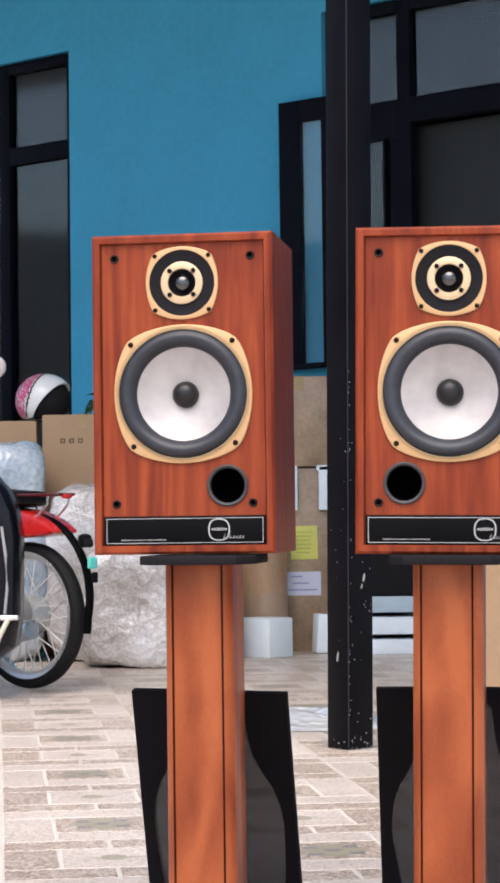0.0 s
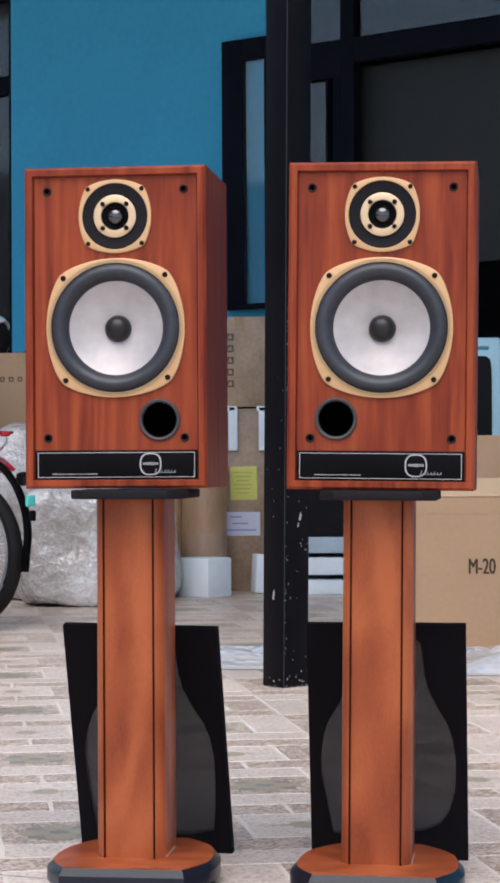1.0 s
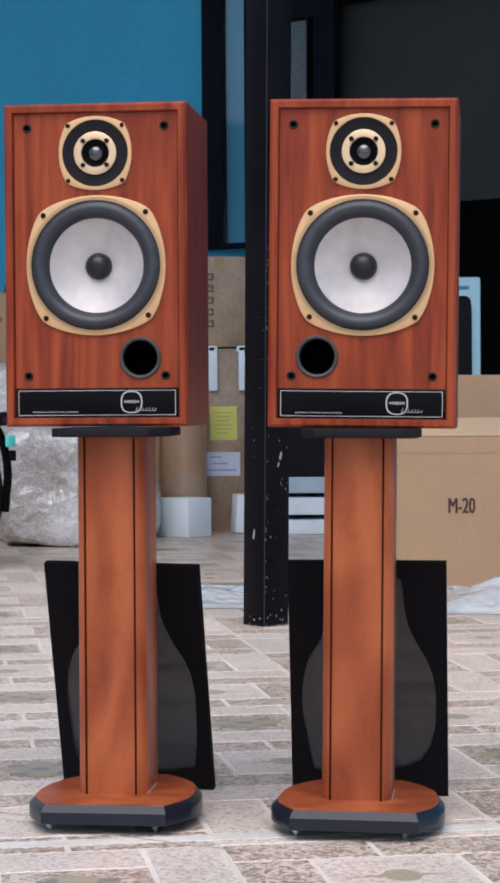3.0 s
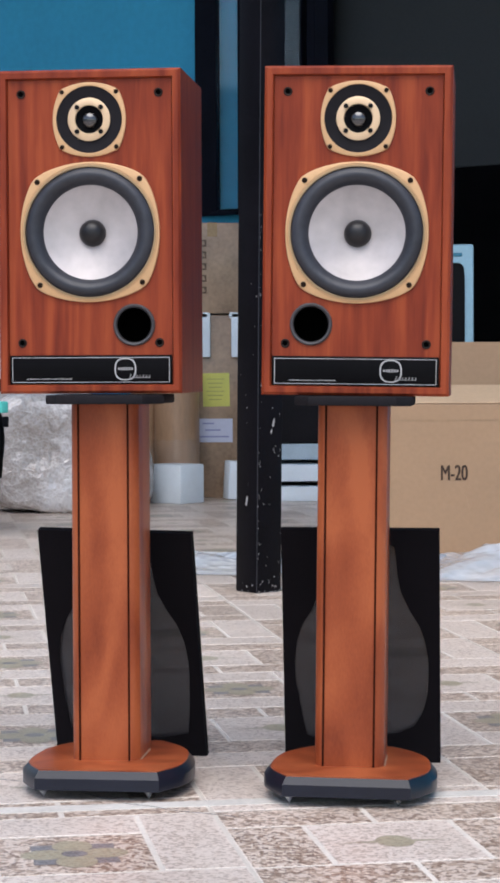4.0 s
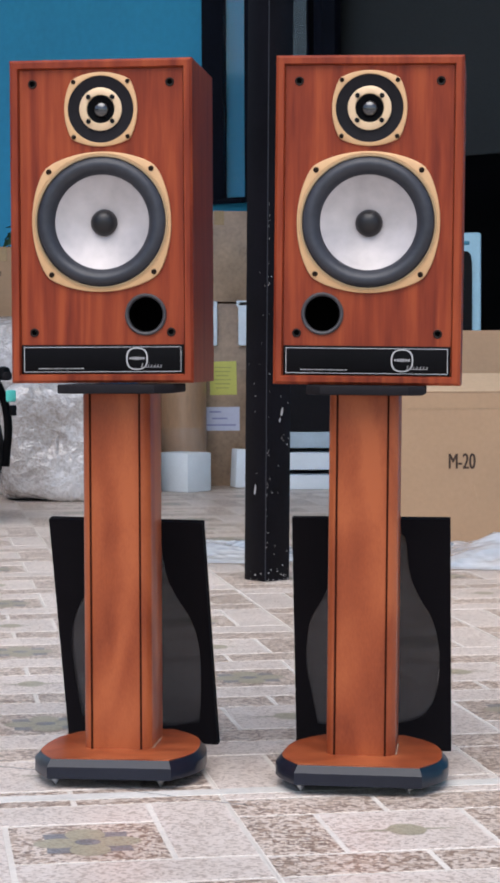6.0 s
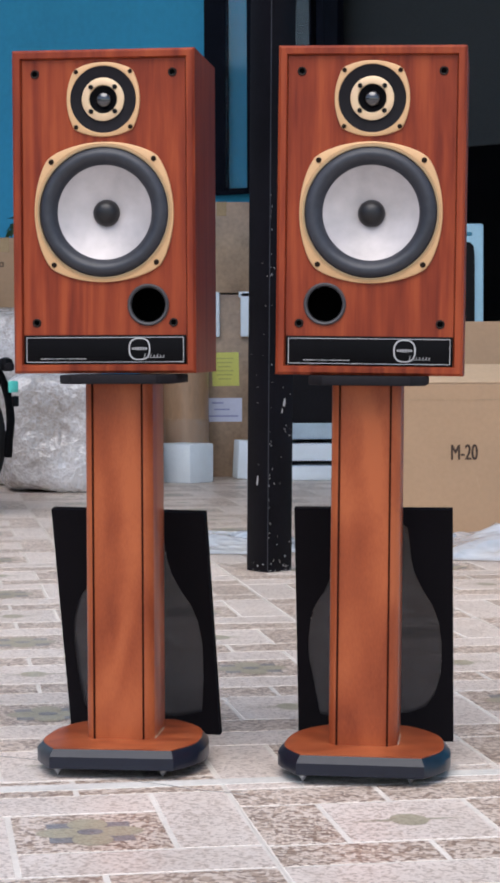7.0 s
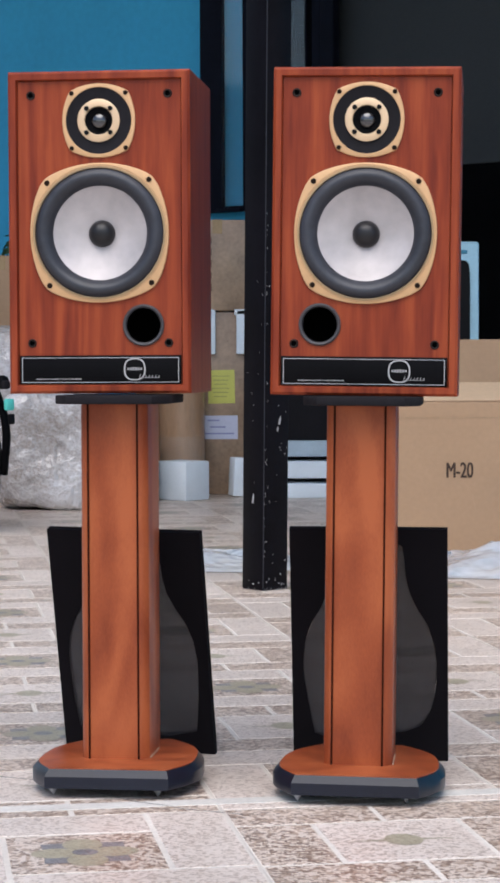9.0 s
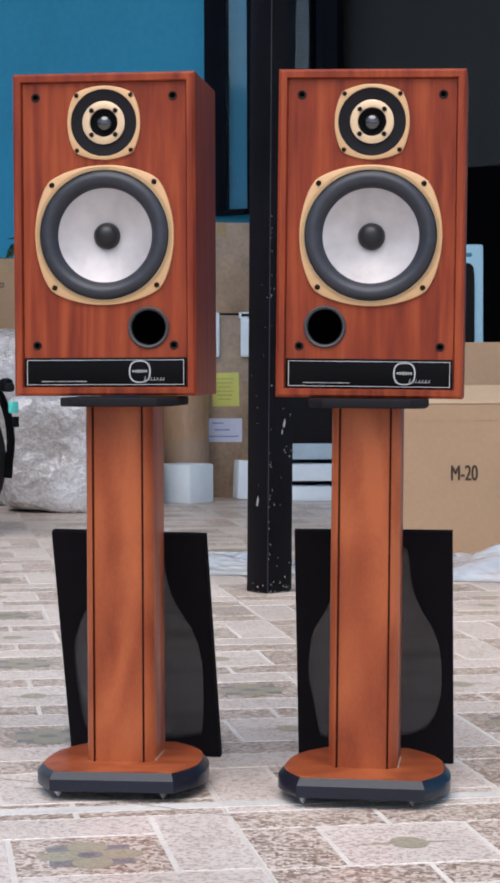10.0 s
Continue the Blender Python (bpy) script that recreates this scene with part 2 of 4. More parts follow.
CARD2 = mat("taped_dull_cardboard", (0.33, 0.22, 0.14), rough=0.38, var=0.2, scale=6, fine=50, bump=0.3, coat=0.25)
FOAM = mat("white_foam", (0.79, 0.86, 0.91), rough=0.8, var=0.05, fine=150, bump=0.2)
GREY_FOAM = mat("grey_foam", (0.43, 0.53, 0.60), rough=0.8, var=0.08, fine=150, bump=0.2)
PLASTIC = crinkled("crumpled_clear_plastic", (0.36, 0.315, 0.285), (0.50, 0.465, 0.445), (0.72, 0.71, 0.715), 0.55, 2.0)
PLASTIC_BLUE = crinkled("bluish_clear_plastic", (0.24, 0.31, 0.38), (0.36, 0.44, 0.52), (0.62, 0.67, 0.72), 0.5, 1.2)
PLASTIC_SHEET = crinkled("smooth_clear_sheeting", (0.46, 0.50, 0.55), (0.58, 0.61, 0.65), (0.72, 0.74, 0.76), fold=0.35, size=0.6)
FILM = mat("clear_wrap", (0.70, 0.66, 0.62), rough=0.15, alpha=0.12, spec=0.9, bump=0.8, fine=40)
YELLOW = mat("yellow_paper", (0.68, 0.66, 0.16), rough=0.7, var=0.05, bump=0.1)
PAPER = mat("bluish_white_paper", (0.66, 0.68, 0.82), rough=0.7, var=0.04, bump=0.1)
BROWN_INK = mat("dark_brown_ink", (0.045, 0.025, 0.015), rough=0.8, var=0.2, bump=0)
FADED_INK = mat("faded_brown_ink", (0.11, 0.07, 0.045), rough=0.8, var=0.2, bump=0)
# near-black, so the gloom of the unlit rooms is in the colour
DARK = mat("unlit_room_dark", (0.022, 0.025, 0.032), rough=0.85, var=0.2, scale=1.5, bump=0.1, spec=0.1)
CONCRETE = mat("grey_concrete_ground", (0.34, 0.33, 0.31), rough=0.85, var=0.15, scale=1.5, fine=40, bump=0.3)
SPOKE = mat("pale_plated_spoke", (0.72, 0.70, 0.66), rough=0.35, metal=0.3, var=0.1, bump=0.05)
RACK_RED = mat("dark_red_rack", (0.09, 0.012, 0.014), rough=0.3, var=0.15, bump=0.03)
RED = mat("red_bike_paint", (0.55, 0.016, 0.016), rough=0.25, var=0.05, bump=0.02, coat=0.5)
TYRE = mat("tyre_rubber", (0.010, 0.010, 0.011), rough=0.75, var=0.2, fine=120, bump=0.3, spec=0.25)
ALLOY = mat("dull_alloy", (0.55, 0.55, 0.54), rough=0.42, metal=0.5, var=0.15, bump=0.1)
GREEN = mat("dark_leaf", (0.03, 0.08, 0.035), rough=0.5, var=0.3, bump=0.1)
WHITE = mat("white_gloss", (0.78, 0.77, 0.77), rough=0.25, var=0.04, bump=0.02, coat=0.3)
PINK = mat("pink_graphic", (0.55, 0.10, 0.22), rough=0.3, var=0.1, bump=0.02)
PALE_BLUE = mat("pale_blue_cabinet", (0.36, 0.58, 0.68), rough=0.45, var=0.06, bump=0.05)
LAMP_GREEN = mat("teal_reflector", (0.10, 0.55, 0.48), rough=0.3, var=0.1, bump=0.05)
PLAIN = speckle("fine_speckled_tile", (0.74, 0.645, 0.575), (0.63, 0.535, 0.468), (0.455, 0.37, 0.315), 0.0048, 0.22, bump=0.06)
PEBBLE = speckle("pebbled_tile", (0.67, 0.565, 0.485), (0.445, 0.34, 0.268), (0.25, 0.178, 0.138), 0.0062, 0.27, bump=0.14)
JOINT = mat("pale_tile_joint", (0.66, 0.605, 0.54), rough=0.6, var=0.08, scale=3, bump=0.1)
BAND = mat("pale_cement_band", (0.55, 0.525, 0.485), rough=0.7, var=0.12, scale=9, fine=120, bump=0.15)
OLIVE = speckle("olive_tile_motif", (0.43, 0.385, 0.285), (0.38, 0.335, 0.24), (0.32, 0.275, 0.195), 0.0035, 0.26, bump=0.1)
SLATE = speckle("slate_tile_motif", (0.27, 0.255, 0.255), (0.22, 0.21, 0.215), (0.17, 0.16, 0.165), 0.0035, 0.28, bump=0.1)


def glass(name, tint, rough=0.03):
    m = bpy.data.materials.new(name)
    m.use_nodes = True
    b = m.node_tree.nodes["Principled BSDF"]
    no, mr = m.node_tree.nodes.new("ShaderNodeTexNoise"), m.node_tree.nodes.new("ShaderNodeMapRange")
    no.inputs["Scale"].default_value = 3.0
    mr.inputs[3].default_value, mr.inputs[4].default_value = rough, rough + 0.06
    m.node_tree.links.new(no.outputs[0], mr.inputs[0])
    m.node_tree.links.new(mr.outputs[0], b.inputs["Roughness"])
    b.inputs["Base Color"].default_value, b.inputs["Transmission Weight"].default_value = (*tint, 1), 1.0
    b.inputs["IOR"].default_value = 1.46
    return m


GLASS = glass("window_glass", (0.72, 0.78, 0.8))
CLEAR = glass("clear_sash_glass", (0.96, 0.98, 0.98), 0.01)


# ---------------------------------------------------------------- mesh helpers
def thing(name, m, label, category, group="", kind=""):
    ob = new(name)
    ob.matrix_world = m
    return tagged(ob, label, category, group, kind)


def smooth(me, angle=40):
    me.shade_smooth()
    lim = radians(angle)
    bm = bmesh.new()
    bm.from_mesh(me)
    for e in bm.edges:
        e.smooth = len(e.link_faces) == 2 and e.calc_face_angle(0) < lim
    bm.to_mesh(me)
    bm.free()


def part(name, bm, material, parent, label="", m=None):
    me = bpy.data.meshes.new(name)
    bmesh.ops.recalc_face_normals(bm, faces=bm.faces)
    bm.to_mesh(me)
    bm.free()
    for x in material if isinstance(material, (list, tuple)) else (material,):
        me.materials.append(x)
    smooth(me)
    ob = new(name, me)
    if parent:
        ob.parent = parent
    if m is not None:
        ob.matrix_local = m
    return tagged(ob, label)


def box(size, at=(0, 0, 0), bevel=0.0, bm=None, seg=2, turn=None):
    """A box of that size whose middle is at the place given."""
    b = bmesh.new()
    bmesh.ops.create_cube(b, size=1)
    bmesh.ops.scale(b, vec=size, verts=b.verts)
    if bevel:
        bmesh.ops.bevel(b, geom=b.edges[:], offset=bevel, segments=seg, profile=0.5, affect="EDGES")
    if turn is not None:
        bmesh.ops.transform(b, matrix=turn, verts=b.verts)
    bmesh.ops.translate(b, vec=at, verts=b.verts)
    return join(bm, b)


def join(bm, b):
    if bm is None:
        return b
    me = bpy.data.meshes.new("tmp")
    b.to_mesh(me)
    b.free()
    bm.from_mesh(me)
    bpy.data.meshes.remove(me)
    return bm


def prism(outline, y0, y1, bm=None, bevel=0.0, axis="y"):
    """An outline of (x, z) carried from y0 to y1 (or of (x, y) from z0 to z1)."""
    b = bmesh.new()
    put = (lambda p, d: (p[0], d, p[1])) if axis == "y" else (lambda p, d: (p[0], p[1], d))
    a = [b.verts.new(put(p, y0)) for p in outline]
    c = [b.verts.new(put(p, y1)) for p in outline]
    n = len(outline)
    caps = [b.faces.new(a), b.faces.new(c[::-1])]
    for i in range(n):
        b.faces.new((a[i], a[(i + 1) % n], c[(i + 1) % n], c[i]))
    bmesh.ops.recalc_face_normals(b, faces=b.faces)
    if bevel:
        bmesh.ops.bevel(b, geom=list({e for f in caps for e in f.edges}), offset=bevel, segments=2, profile=0.5, affect="EDGES")
    return join(bm, b)


def ring_plate(outer, inner, y0, y1, bm=None):
    """A flat plate with a hole: two outlines with as many points each."""
    b = bmesh.new()
    n = len(outer)
    rows = [[b.verts.new((p[0], y, p[1])) for p in o] for o, y in ((outer, y0), (outer, y1), (inner, y1), (inner, y0))]
    for k in range(4):
        r, s = rows[k], rows[(k + 1) % 4]
        for i in range(n):
            b.faces.new((r[i], r[(i + 1) % n], s[(i + 1) % n], s[i]))
    return join(bm, b)


def lathe(profile, seg=48, at=(0, 0, 0), bm=None, axis="y"):
    """A profile of (radius, along) turned round the axis."""
    b = bmesh.new()
    rows = []
    for r, d in profile:
        row = []
        for i in range(seg if r > 1e-6 else 1):
            a = 2 * math.pi * i / seg
            c, s = r * math.cos(a), r * math.sin(a)
            row.append(b.verts.new((c, d, s) if axis == "y" else ((c, s, d) if axis == "z" else (d, c, s))))
        rows.append(row)
    for r, s in zip(rows, rows[1:]):
        for i in range(seg):
            q = [r[i % len(r)], r[(i + 1) % len(r)], s[(i + 1) % len(s)], s[i % len(s)]]
            q = list(dict.fromkeys(q))
            if len(q) > 2:
                b.faces.new(q)
    bmesh.ops.recalc_face_normals(b, faces=b.faces)
    bmesh.ops.translate(b, vec=at, verts=b.verts)
    return join(bm, b)


def tube(path, radius, seg=8, bm=None):
    """A round bar along a path; radius may be one per point."""
    b = bmesh.new()
    pts = [Vector(p) for p in path]
    rad = radius if isinstance(radius, (list, tuple)) else [radius] * len(pts)
    rows = []
    for i, p in enumerate(pts):
        d = (pts[min(i + 1, len(pts) - 1)] - pts[max(i - 1, 0)]).normalized()
        q = d.to_track_quat("Z", "Y")
        rows.append([b.verts.new(p + q @ Vector((rad[i] * math.cos(2 * math.pi * k / seg), rad[i] * math.sin(2 * math.pi * k / seg), 0))) for k in range(seg)])
    for r, s in zip(rows, rows[1:]):
        for k in range(seg):
            b.faces.new((r[k], r[(k + 1) % seg], s[(k + 1) % seg], s[k]))
    b.faces.new(rows[0][::-1])
    b.faces.new(rows[-1])
    return join(bm, b)


def squircle(w, h, power=3.2, n=64, bulge=1.0):
    out = []
    for i in range(n):
        a = 2 * math.pi * i / n
        c, s = math.cos(a), math.sin(a)
        k = (abs(c) ** power + abs(s) ** power) ** (-1 / power)
        out.append((w / 2 * c * k, h / 2 * s * k))
    return out


def bowed(half, corner=1.082, n=96):
    """A square plate with bowed sides and tight round corners."""
    out, c, s = [], 0.796 * half, 0.204 * half
    big = (c * c + s * s) / (2 * s)
    d = half - big
    for i in range(n):
        a = 2 * math.pi * i / n
        rs = []
        for k in range(4):
            t = a - k * math.pi / 2
            rs.append(d * math.cos(t) + math.sqrt(big ** 2 - (d * math.sin(t)) ** 2) if math.cos(t) > 0.05 else 9)
        r = min(rs)
        r = -math.log(math.exp(-r / (0.016 * half)) + math.exp(-corner * half / (0.016 * half))) * 0.016 * half
        out.append((r * math.cos(a), r * math.sin(a)))
    return out


def circle(r, n=64, at=(0, 0)):
    return [(at[0] + r * math.cos(2 * math.pi * i / n), at[1] + r * math.sin(2 * math.pi * i / n)) for i in range(n)]


def shift(pts, dx, dz):
    return [(x + dx, z + dz) for x, z in pts]


def crumple(size, n=(30, 30), rough=0.03, seed=1, power=2.6, bottom=True, squash=(1, 1)):
    """A crumpled sack: a rounded block pushed in and out at three scales; its underside is flat."""
    b = bmesh.new()
    bmesh.ops.create_cube(b, size=2)
    bmesh.ops.subdivide_edges(b, edges=b.edges[:], cuts=n[0], use_grid_fill=True)
    for v in b.verts:
        p = v.co.copy()
        k = (abs(p.x) ** power + abs(p.y) ** power + abs(p.z) ** power) ** (-1 / power)
        q = Vector((p.x * k * size[0] / 2, p.y * k * size[1] / 2, p.z * k * size[2] / 2))
        o = Vector((seed * 3.7, seed * 1.3, 0))
        d = noise.noise(q * 3.0 + o) * rough * 2.4 - abs(noise.noise(q * 8 + o)) * rough * 0.55 - abs(noise.noise(Vector((q.x * 24, q.y * 24, q.z * 11)) + o)) * rough * 0.6
        q += q.normalized() * d
        q.z = max(q.z + size[2] / 2, 0.0)
        v.co = q
    return b


# ---------------------------------------------------------------- ground and building
GRID = radians(10.6)
PU, PV, U0, V0 = 0.4435, 0.466, -0.2798, -0.3524


def on_grid(u, v, z=0.0):
    return Matrix.Translation((u * math.cos(GRID) - v * math.sin(GRID), u * math.sin(GRID) + v * math.cos(GRID), z)) @ Matrix.Rotation(GRID, 4, "Z")


ground = part("ground", box((400, 400, 0.2), (0, 0, -0.125)), CONCRETE, None)
tagged(ground, "plain grey concrete ground under the paving", "ground", kind="structure")

# the house wall runs back to the left at 35 degrees; s is measured along it, from the door's jamb
WALL_AT, WALL_TURN = Vector((0.15, 7.9, 0)), radians(180 - 35)


def on_wall(s, out=0.0, z=0.0):
    """A frame whose x runs along the wall, to the left, and whose y points out of it."""
    m = Matrix.Translation(WALL_AT) @ Matrix.Rotation(WALL_TURN, 4, "Z")
    return m @ Matrix.Translation((s, out, z))


def wall_block(name, s0, s1, z0, z1, label, thick=0.2):
    ob = part(name, box((s1 - s0, thick, z1 - z0), ((s0 + s1) / 2, -thick / 2, (z0 + z1) / 2)), WALL, None)
    ob.matrix_world = on_wall(0)
    return tagged(ob, label, "wall", kind="structure")


wall_block("wall_middle", 0.46, 2.37, 0, 5.2, "teal painted house wall between a window and a doorway")
wall_block("wall_under_window", 2.37, 3.9, 0, 0.95, "teal painted house wall under the tall window")
wall_block("wall_over_window", 2.37, 3.9, 3.54, 5.2, "teal painted house wall over the tall window")
wall_block("wall_far", 3.9, 9.0, 0, 5.2, "teal painted house wall beyond the tall window")
wall_block("wall_over_door", -3.0, 0.46, 3.46, 5.2, "teal painted house wall over the wide glazed doorway")
wall_block("wall_near", -9.0, -3.0, 0, 5.2, "teal painted house wall beside the wide doorway")


# inner walls coloured as dark as the unlit interior looks
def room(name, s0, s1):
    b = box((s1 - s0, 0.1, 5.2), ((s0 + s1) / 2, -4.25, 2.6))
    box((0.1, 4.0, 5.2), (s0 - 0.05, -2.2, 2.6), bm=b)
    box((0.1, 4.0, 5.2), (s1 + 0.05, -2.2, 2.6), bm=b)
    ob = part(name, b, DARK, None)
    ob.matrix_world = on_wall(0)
    return tagged(ob, "near-black inner walls standing in for the unlit house", "wall", kind="structure")


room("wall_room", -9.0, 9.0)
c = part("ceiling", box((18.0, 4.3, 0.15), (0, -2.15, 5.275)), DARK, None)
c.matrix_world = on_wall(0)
tagged(c, "unseen near-black ceiling slab that closes the unlit house", "ceiling", kind="structure")


def bars(name, m, rows, label, category, panes, material=FRAME, depth=0.06):
    """A window: bars of (s0, s1, z0, z1) and panes of the same, in the wall's frame."""
    w = thing(name, m, label, category, kind="structure")
    for s0, s1, z0, z1 in rows:
        part("frame_bar", box((s1 - s0, depth, z1 - z0), ((s0 + s1) / 2, 0, (z0 + z1) / 2), 0.004), material, w)
    for s0, s1, z0, z1 in panes:
        p = part("pane", box((s1 - s0, 0.006, z1 - z0), ((s0 + s1) / 2, -0.01, (z0 + z1) / 2)), GLASS, w, "dark reflecting glass pane")
        p.visible_shadow = False
    return w


bars("window_1", on_wall(0, -0.06), [(2.375, 2.42, 0.95, 3.535), (2.915, 3.00, 0.95, 3.535), (3.855, 3.9, 0.95, 3.535), (2.42, 2.915, 3.47, 3.535), (2.42, 2.915, 2.90, 3.01), (2.42, 2.915, 0.95, 1.02), (3.00, 3.855, 3.47, 3.535), (3.00, 3.855, 2.90, 3.01), (3.00, 3.855, 0.95, 1.02)],
     "tall black-framed window with dark glass in a teal wall", "window", [(2.42, 2.915, 3.01, 3.47), (2.42, 2.915, 1.02, 2.90), (3.00, 3.855, 3.01, 3.47), (3.00, 3.855, 1.02, 2.90)])
bars("door_1", on_wall(0, -0.06), [(0.39, 0.455, 0, 3.455), (-0.014, 0.39, 3.39, 3.455), (-0.10, -0.014, 0, 3.455), (-0.014, 0.39, 2.715, 2.92), (-3.0, -0.10, 2.785, 2.92), (-3.0, -0.10, 3.39, 3.455), (-1.72, -1.6, 0, 2.785), (0.070, 0.084, 0.0, 2.715), (-0.014, 0.037, 0.0, 2.715)],
     "wide black-framed glazed doorway with fanlights and dark interior", "door", [(-0.014, 0.39, 2.92, 3.39), (-3.0, -0.10, 2.92, 3.39), (0.084, 0.39, 0.02, 2.715), (0.037, 0.070, 0.02, 2.715)])
sash = thing("window_2", on_wall(0.412, 0.025) @ Matrix.Rotation(radians(1.5), 4, "Z"), "black-framed casement sash folded open against the teal wall", "window", kind="structure")
for s0, s1, z0, z1 in ((-0.03, 0.02, 1.5, 2.98), (0.165, 0.305, 1.5, 2.98), (0.02, 0.165, 2.86, 2.98), (0.02, 0.165, 1.5, 1.53)):
    part("sash_bar", box((s1 - s0, 0.045, z1 - z0), ((s0 + s1) / 2, 0.01, (z0 + z1) / 2), 0.004), FRAME, sash)
pn = part("pane", box((0.145, 0.006, 1.33), (0.0925, 0.01, 2.195)), CLEAR, sash, "clear glass pane with the teal wall behind")
pn.visible_shadow = False
part("stay_arm", box((0.17, 0.03, 0.02), (0.10, 0.05, 1.505), 0.004), FRAME, sash, "black window stay arm")

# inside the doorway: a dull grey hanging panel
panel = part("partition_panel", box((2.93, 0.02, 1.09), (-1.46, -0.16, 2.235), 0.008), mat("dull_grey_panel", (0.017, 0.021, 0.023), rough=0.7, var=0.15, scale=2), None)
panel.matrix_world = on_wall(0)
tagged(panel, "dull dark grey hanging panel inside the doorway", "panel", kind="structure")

# an added wall, never in view, that darkens what the panes reflect
nb = part("wall_neighbour", box((0.25, 46.0, 4.6), (-17.0, -2.0, 2.3)), mat("unseen_wall_grey", (0.27, 0.275, 0.27), rough=0.85, var=0.25, scale=0.5, bump=0.2), None)
tagged(nb, "plain grey wall added out of view for the panes to reflect", "wall", kind="structure")

# porch roof carried by the post
roof = part("porch_roof", box((16.0, 4.45, 0.12), (0, 2.225, 4.76)), mat("roof_sheet", (0.32, 0.34, 0.35), rough=0.6), None)
roof.matrix_world = on_wall(0)
tagged(roof, "plain grey porch roof over the doorway", "roof", kind="structure")

# the post
post = thing("steel_post", Matrix.Translation((-0.028, 2.955, 0)) @ Matrix.Rotation(radians(0.6), 4, "Y") @ Matrix.Rotation(radians(42), 4, "Z"), "square black steel post with chipped paint at its foot", "post")
part("shaft", box((0.096, 0.096, 4.7), (0, 0, 2.35), 0.004), POST, post)
# lighter strip that paints the highlight on the front corner
part("worn_edge", box((0.0016, 0.0016, 4.65), (-0.0475, -0.0475, 2.33)), mat("worn_edge", (0.024, 0.024, 0.031)), post, "thin painted highlight along the corner")
chip_b = bmesh.new()
rnd = random.Random(5)
for k in range(84):
    where = rnd.random()
    if where < 0.36:        # worn foot, both faces
        right, z, a = rnd.random() < 0.75, 0.002 + 0.045 * rnd.random() ** 2.5, rnd.uniform(-0.044, 0.044)
        w, h = rnd.uniform(0.002, 0.007), rnd.uniform(0.002, 0.006)
    elif where < 0.72:      # along the front edge
        right, z, a = True, rnd.uniform(0.08, 1.15), -0.045 + abs(rnd.gauss(0, 0.006))
        w, h = rnd.uniform(0.0012, 0.003), rnd.uniform(0.002, 0.008)
    elif where < 0.94:      # scattered over the right-hand face
        right, z, a = True, rnd.uniform(0.08, 1.0), rnd.uniform(-0.02, 0.043)
        w, h = rnd.uniform(0.0012, 0.0038), rnd.uniform(0.002, 0.007)
    else:
        right, z, a = False, rnd.uniform(0.1, 1.0), rnd.uniform(-0.04, 0.04)
        w, h = rnd.uniform(0.001, 0.003), rnd.uniform(0.002, 0.006)
    lean = rnd.uniform(-0.5, 0.5)
    pts = [(w / 2 * math.cos(t) * rnd.uniform(0.4, 1.3), h / 2 * math.sin(t) * rnd.uniform(0.4, 1.3)) for t in [i * 2 * math.pi / 9 for i in range(9)]]
    b = prism(shift([(x + lean * y, y) for x, y in pts], max(-0.0455, min(0.0455, a)), z), -0.0486, -0.0478)
    if not right:
        bmesh.ops.rotate(b, cent=(0, 0, 0), matrix=Matrix.Rotation(radians(-90), 3, "Z"), verts=b.verts)
    chip_b = join(chip_b, b)
for a, z, w, h, right in ((0.012, 0.50, 0.011, 0.026, True), (0.004, 0.475, 0.007, 0.016, True), (0.0, 0.27, 0.010, 0.032, False)):
    b = prism([(a - w / 2, z - h * 0.4), (a + w * 0.1, z - h / 2), (a + w / 2, z + h * 0.1), (a + w * 0.25, z + h / 2), (a - w * 0.2, z + h * 0.15)], -0.0486, -0.0478)
    if not right:
        bmesh.ops.rotate(b, cent=(0, 0, 0), matrix=Matrix.Rotation(radians(-90), 3, "Z"), verts=b.verts)
    chip_b = join(chip_b, b)
tagged(part("paint_chips", chip_b, mat("bare_primer", (0.33, 0.32, 0.32), rough=0.7), post, "pale chips where the paint has flaked"), kind="stuff")


# ---------------------------------------------------------------- loudspeakers
def screws(name, places, r, parent, y, material=SCREW):
    for x, z in places:
        s = part(name, lathe([(0, y - 0.0012), (r * 0.45, y - 0.0010), (r * 0.5, y - 0.002), (r * 0.9, y - 0.0016), (r, y), (r, y + 0.003)], 14, (x, 0, z)), material, parent)


def rimmed_plate(outer, inner, y0, y1, mid, soft=0.0016):
    """A plate with a hole whose outer and inner front edges are rounded over; mid is its middle (x, z)."""
    b = bmesh.new()
    n = len(outer)

    def drawn(pts, d):
        out = []
        for x, z in pts:
            r = math.hypot(x - mid[0], z - mid[1])
            out.append((mid[0] + (x - mid[0]) * (r + d) / r, mid[1] + (z - mid[1]) * (r + d) / r))
        return out
    loops = [(outer, y1), (outer, y0 + soft), (drawn(outer, -0.3 * soft), y0 + 0.3 * soft), (drawn(outer, -soft), y0), (drawn(inner, 0.5 * soft), y0), (inner, y0 + 0.5 * soft), (inner, y1)]
    rows = [[b.verts.new((p[0], y, p[1])) for p in o] for o, y in loops]
    for k in range(len(rows)):
        r, t = rows[k], rows[(k + 1) % len(rows)]
        for i in range(n):
            b.faces.new((r[i], r[(i + 1) % n], t[(i + 1) % n], t[i]))
    return b


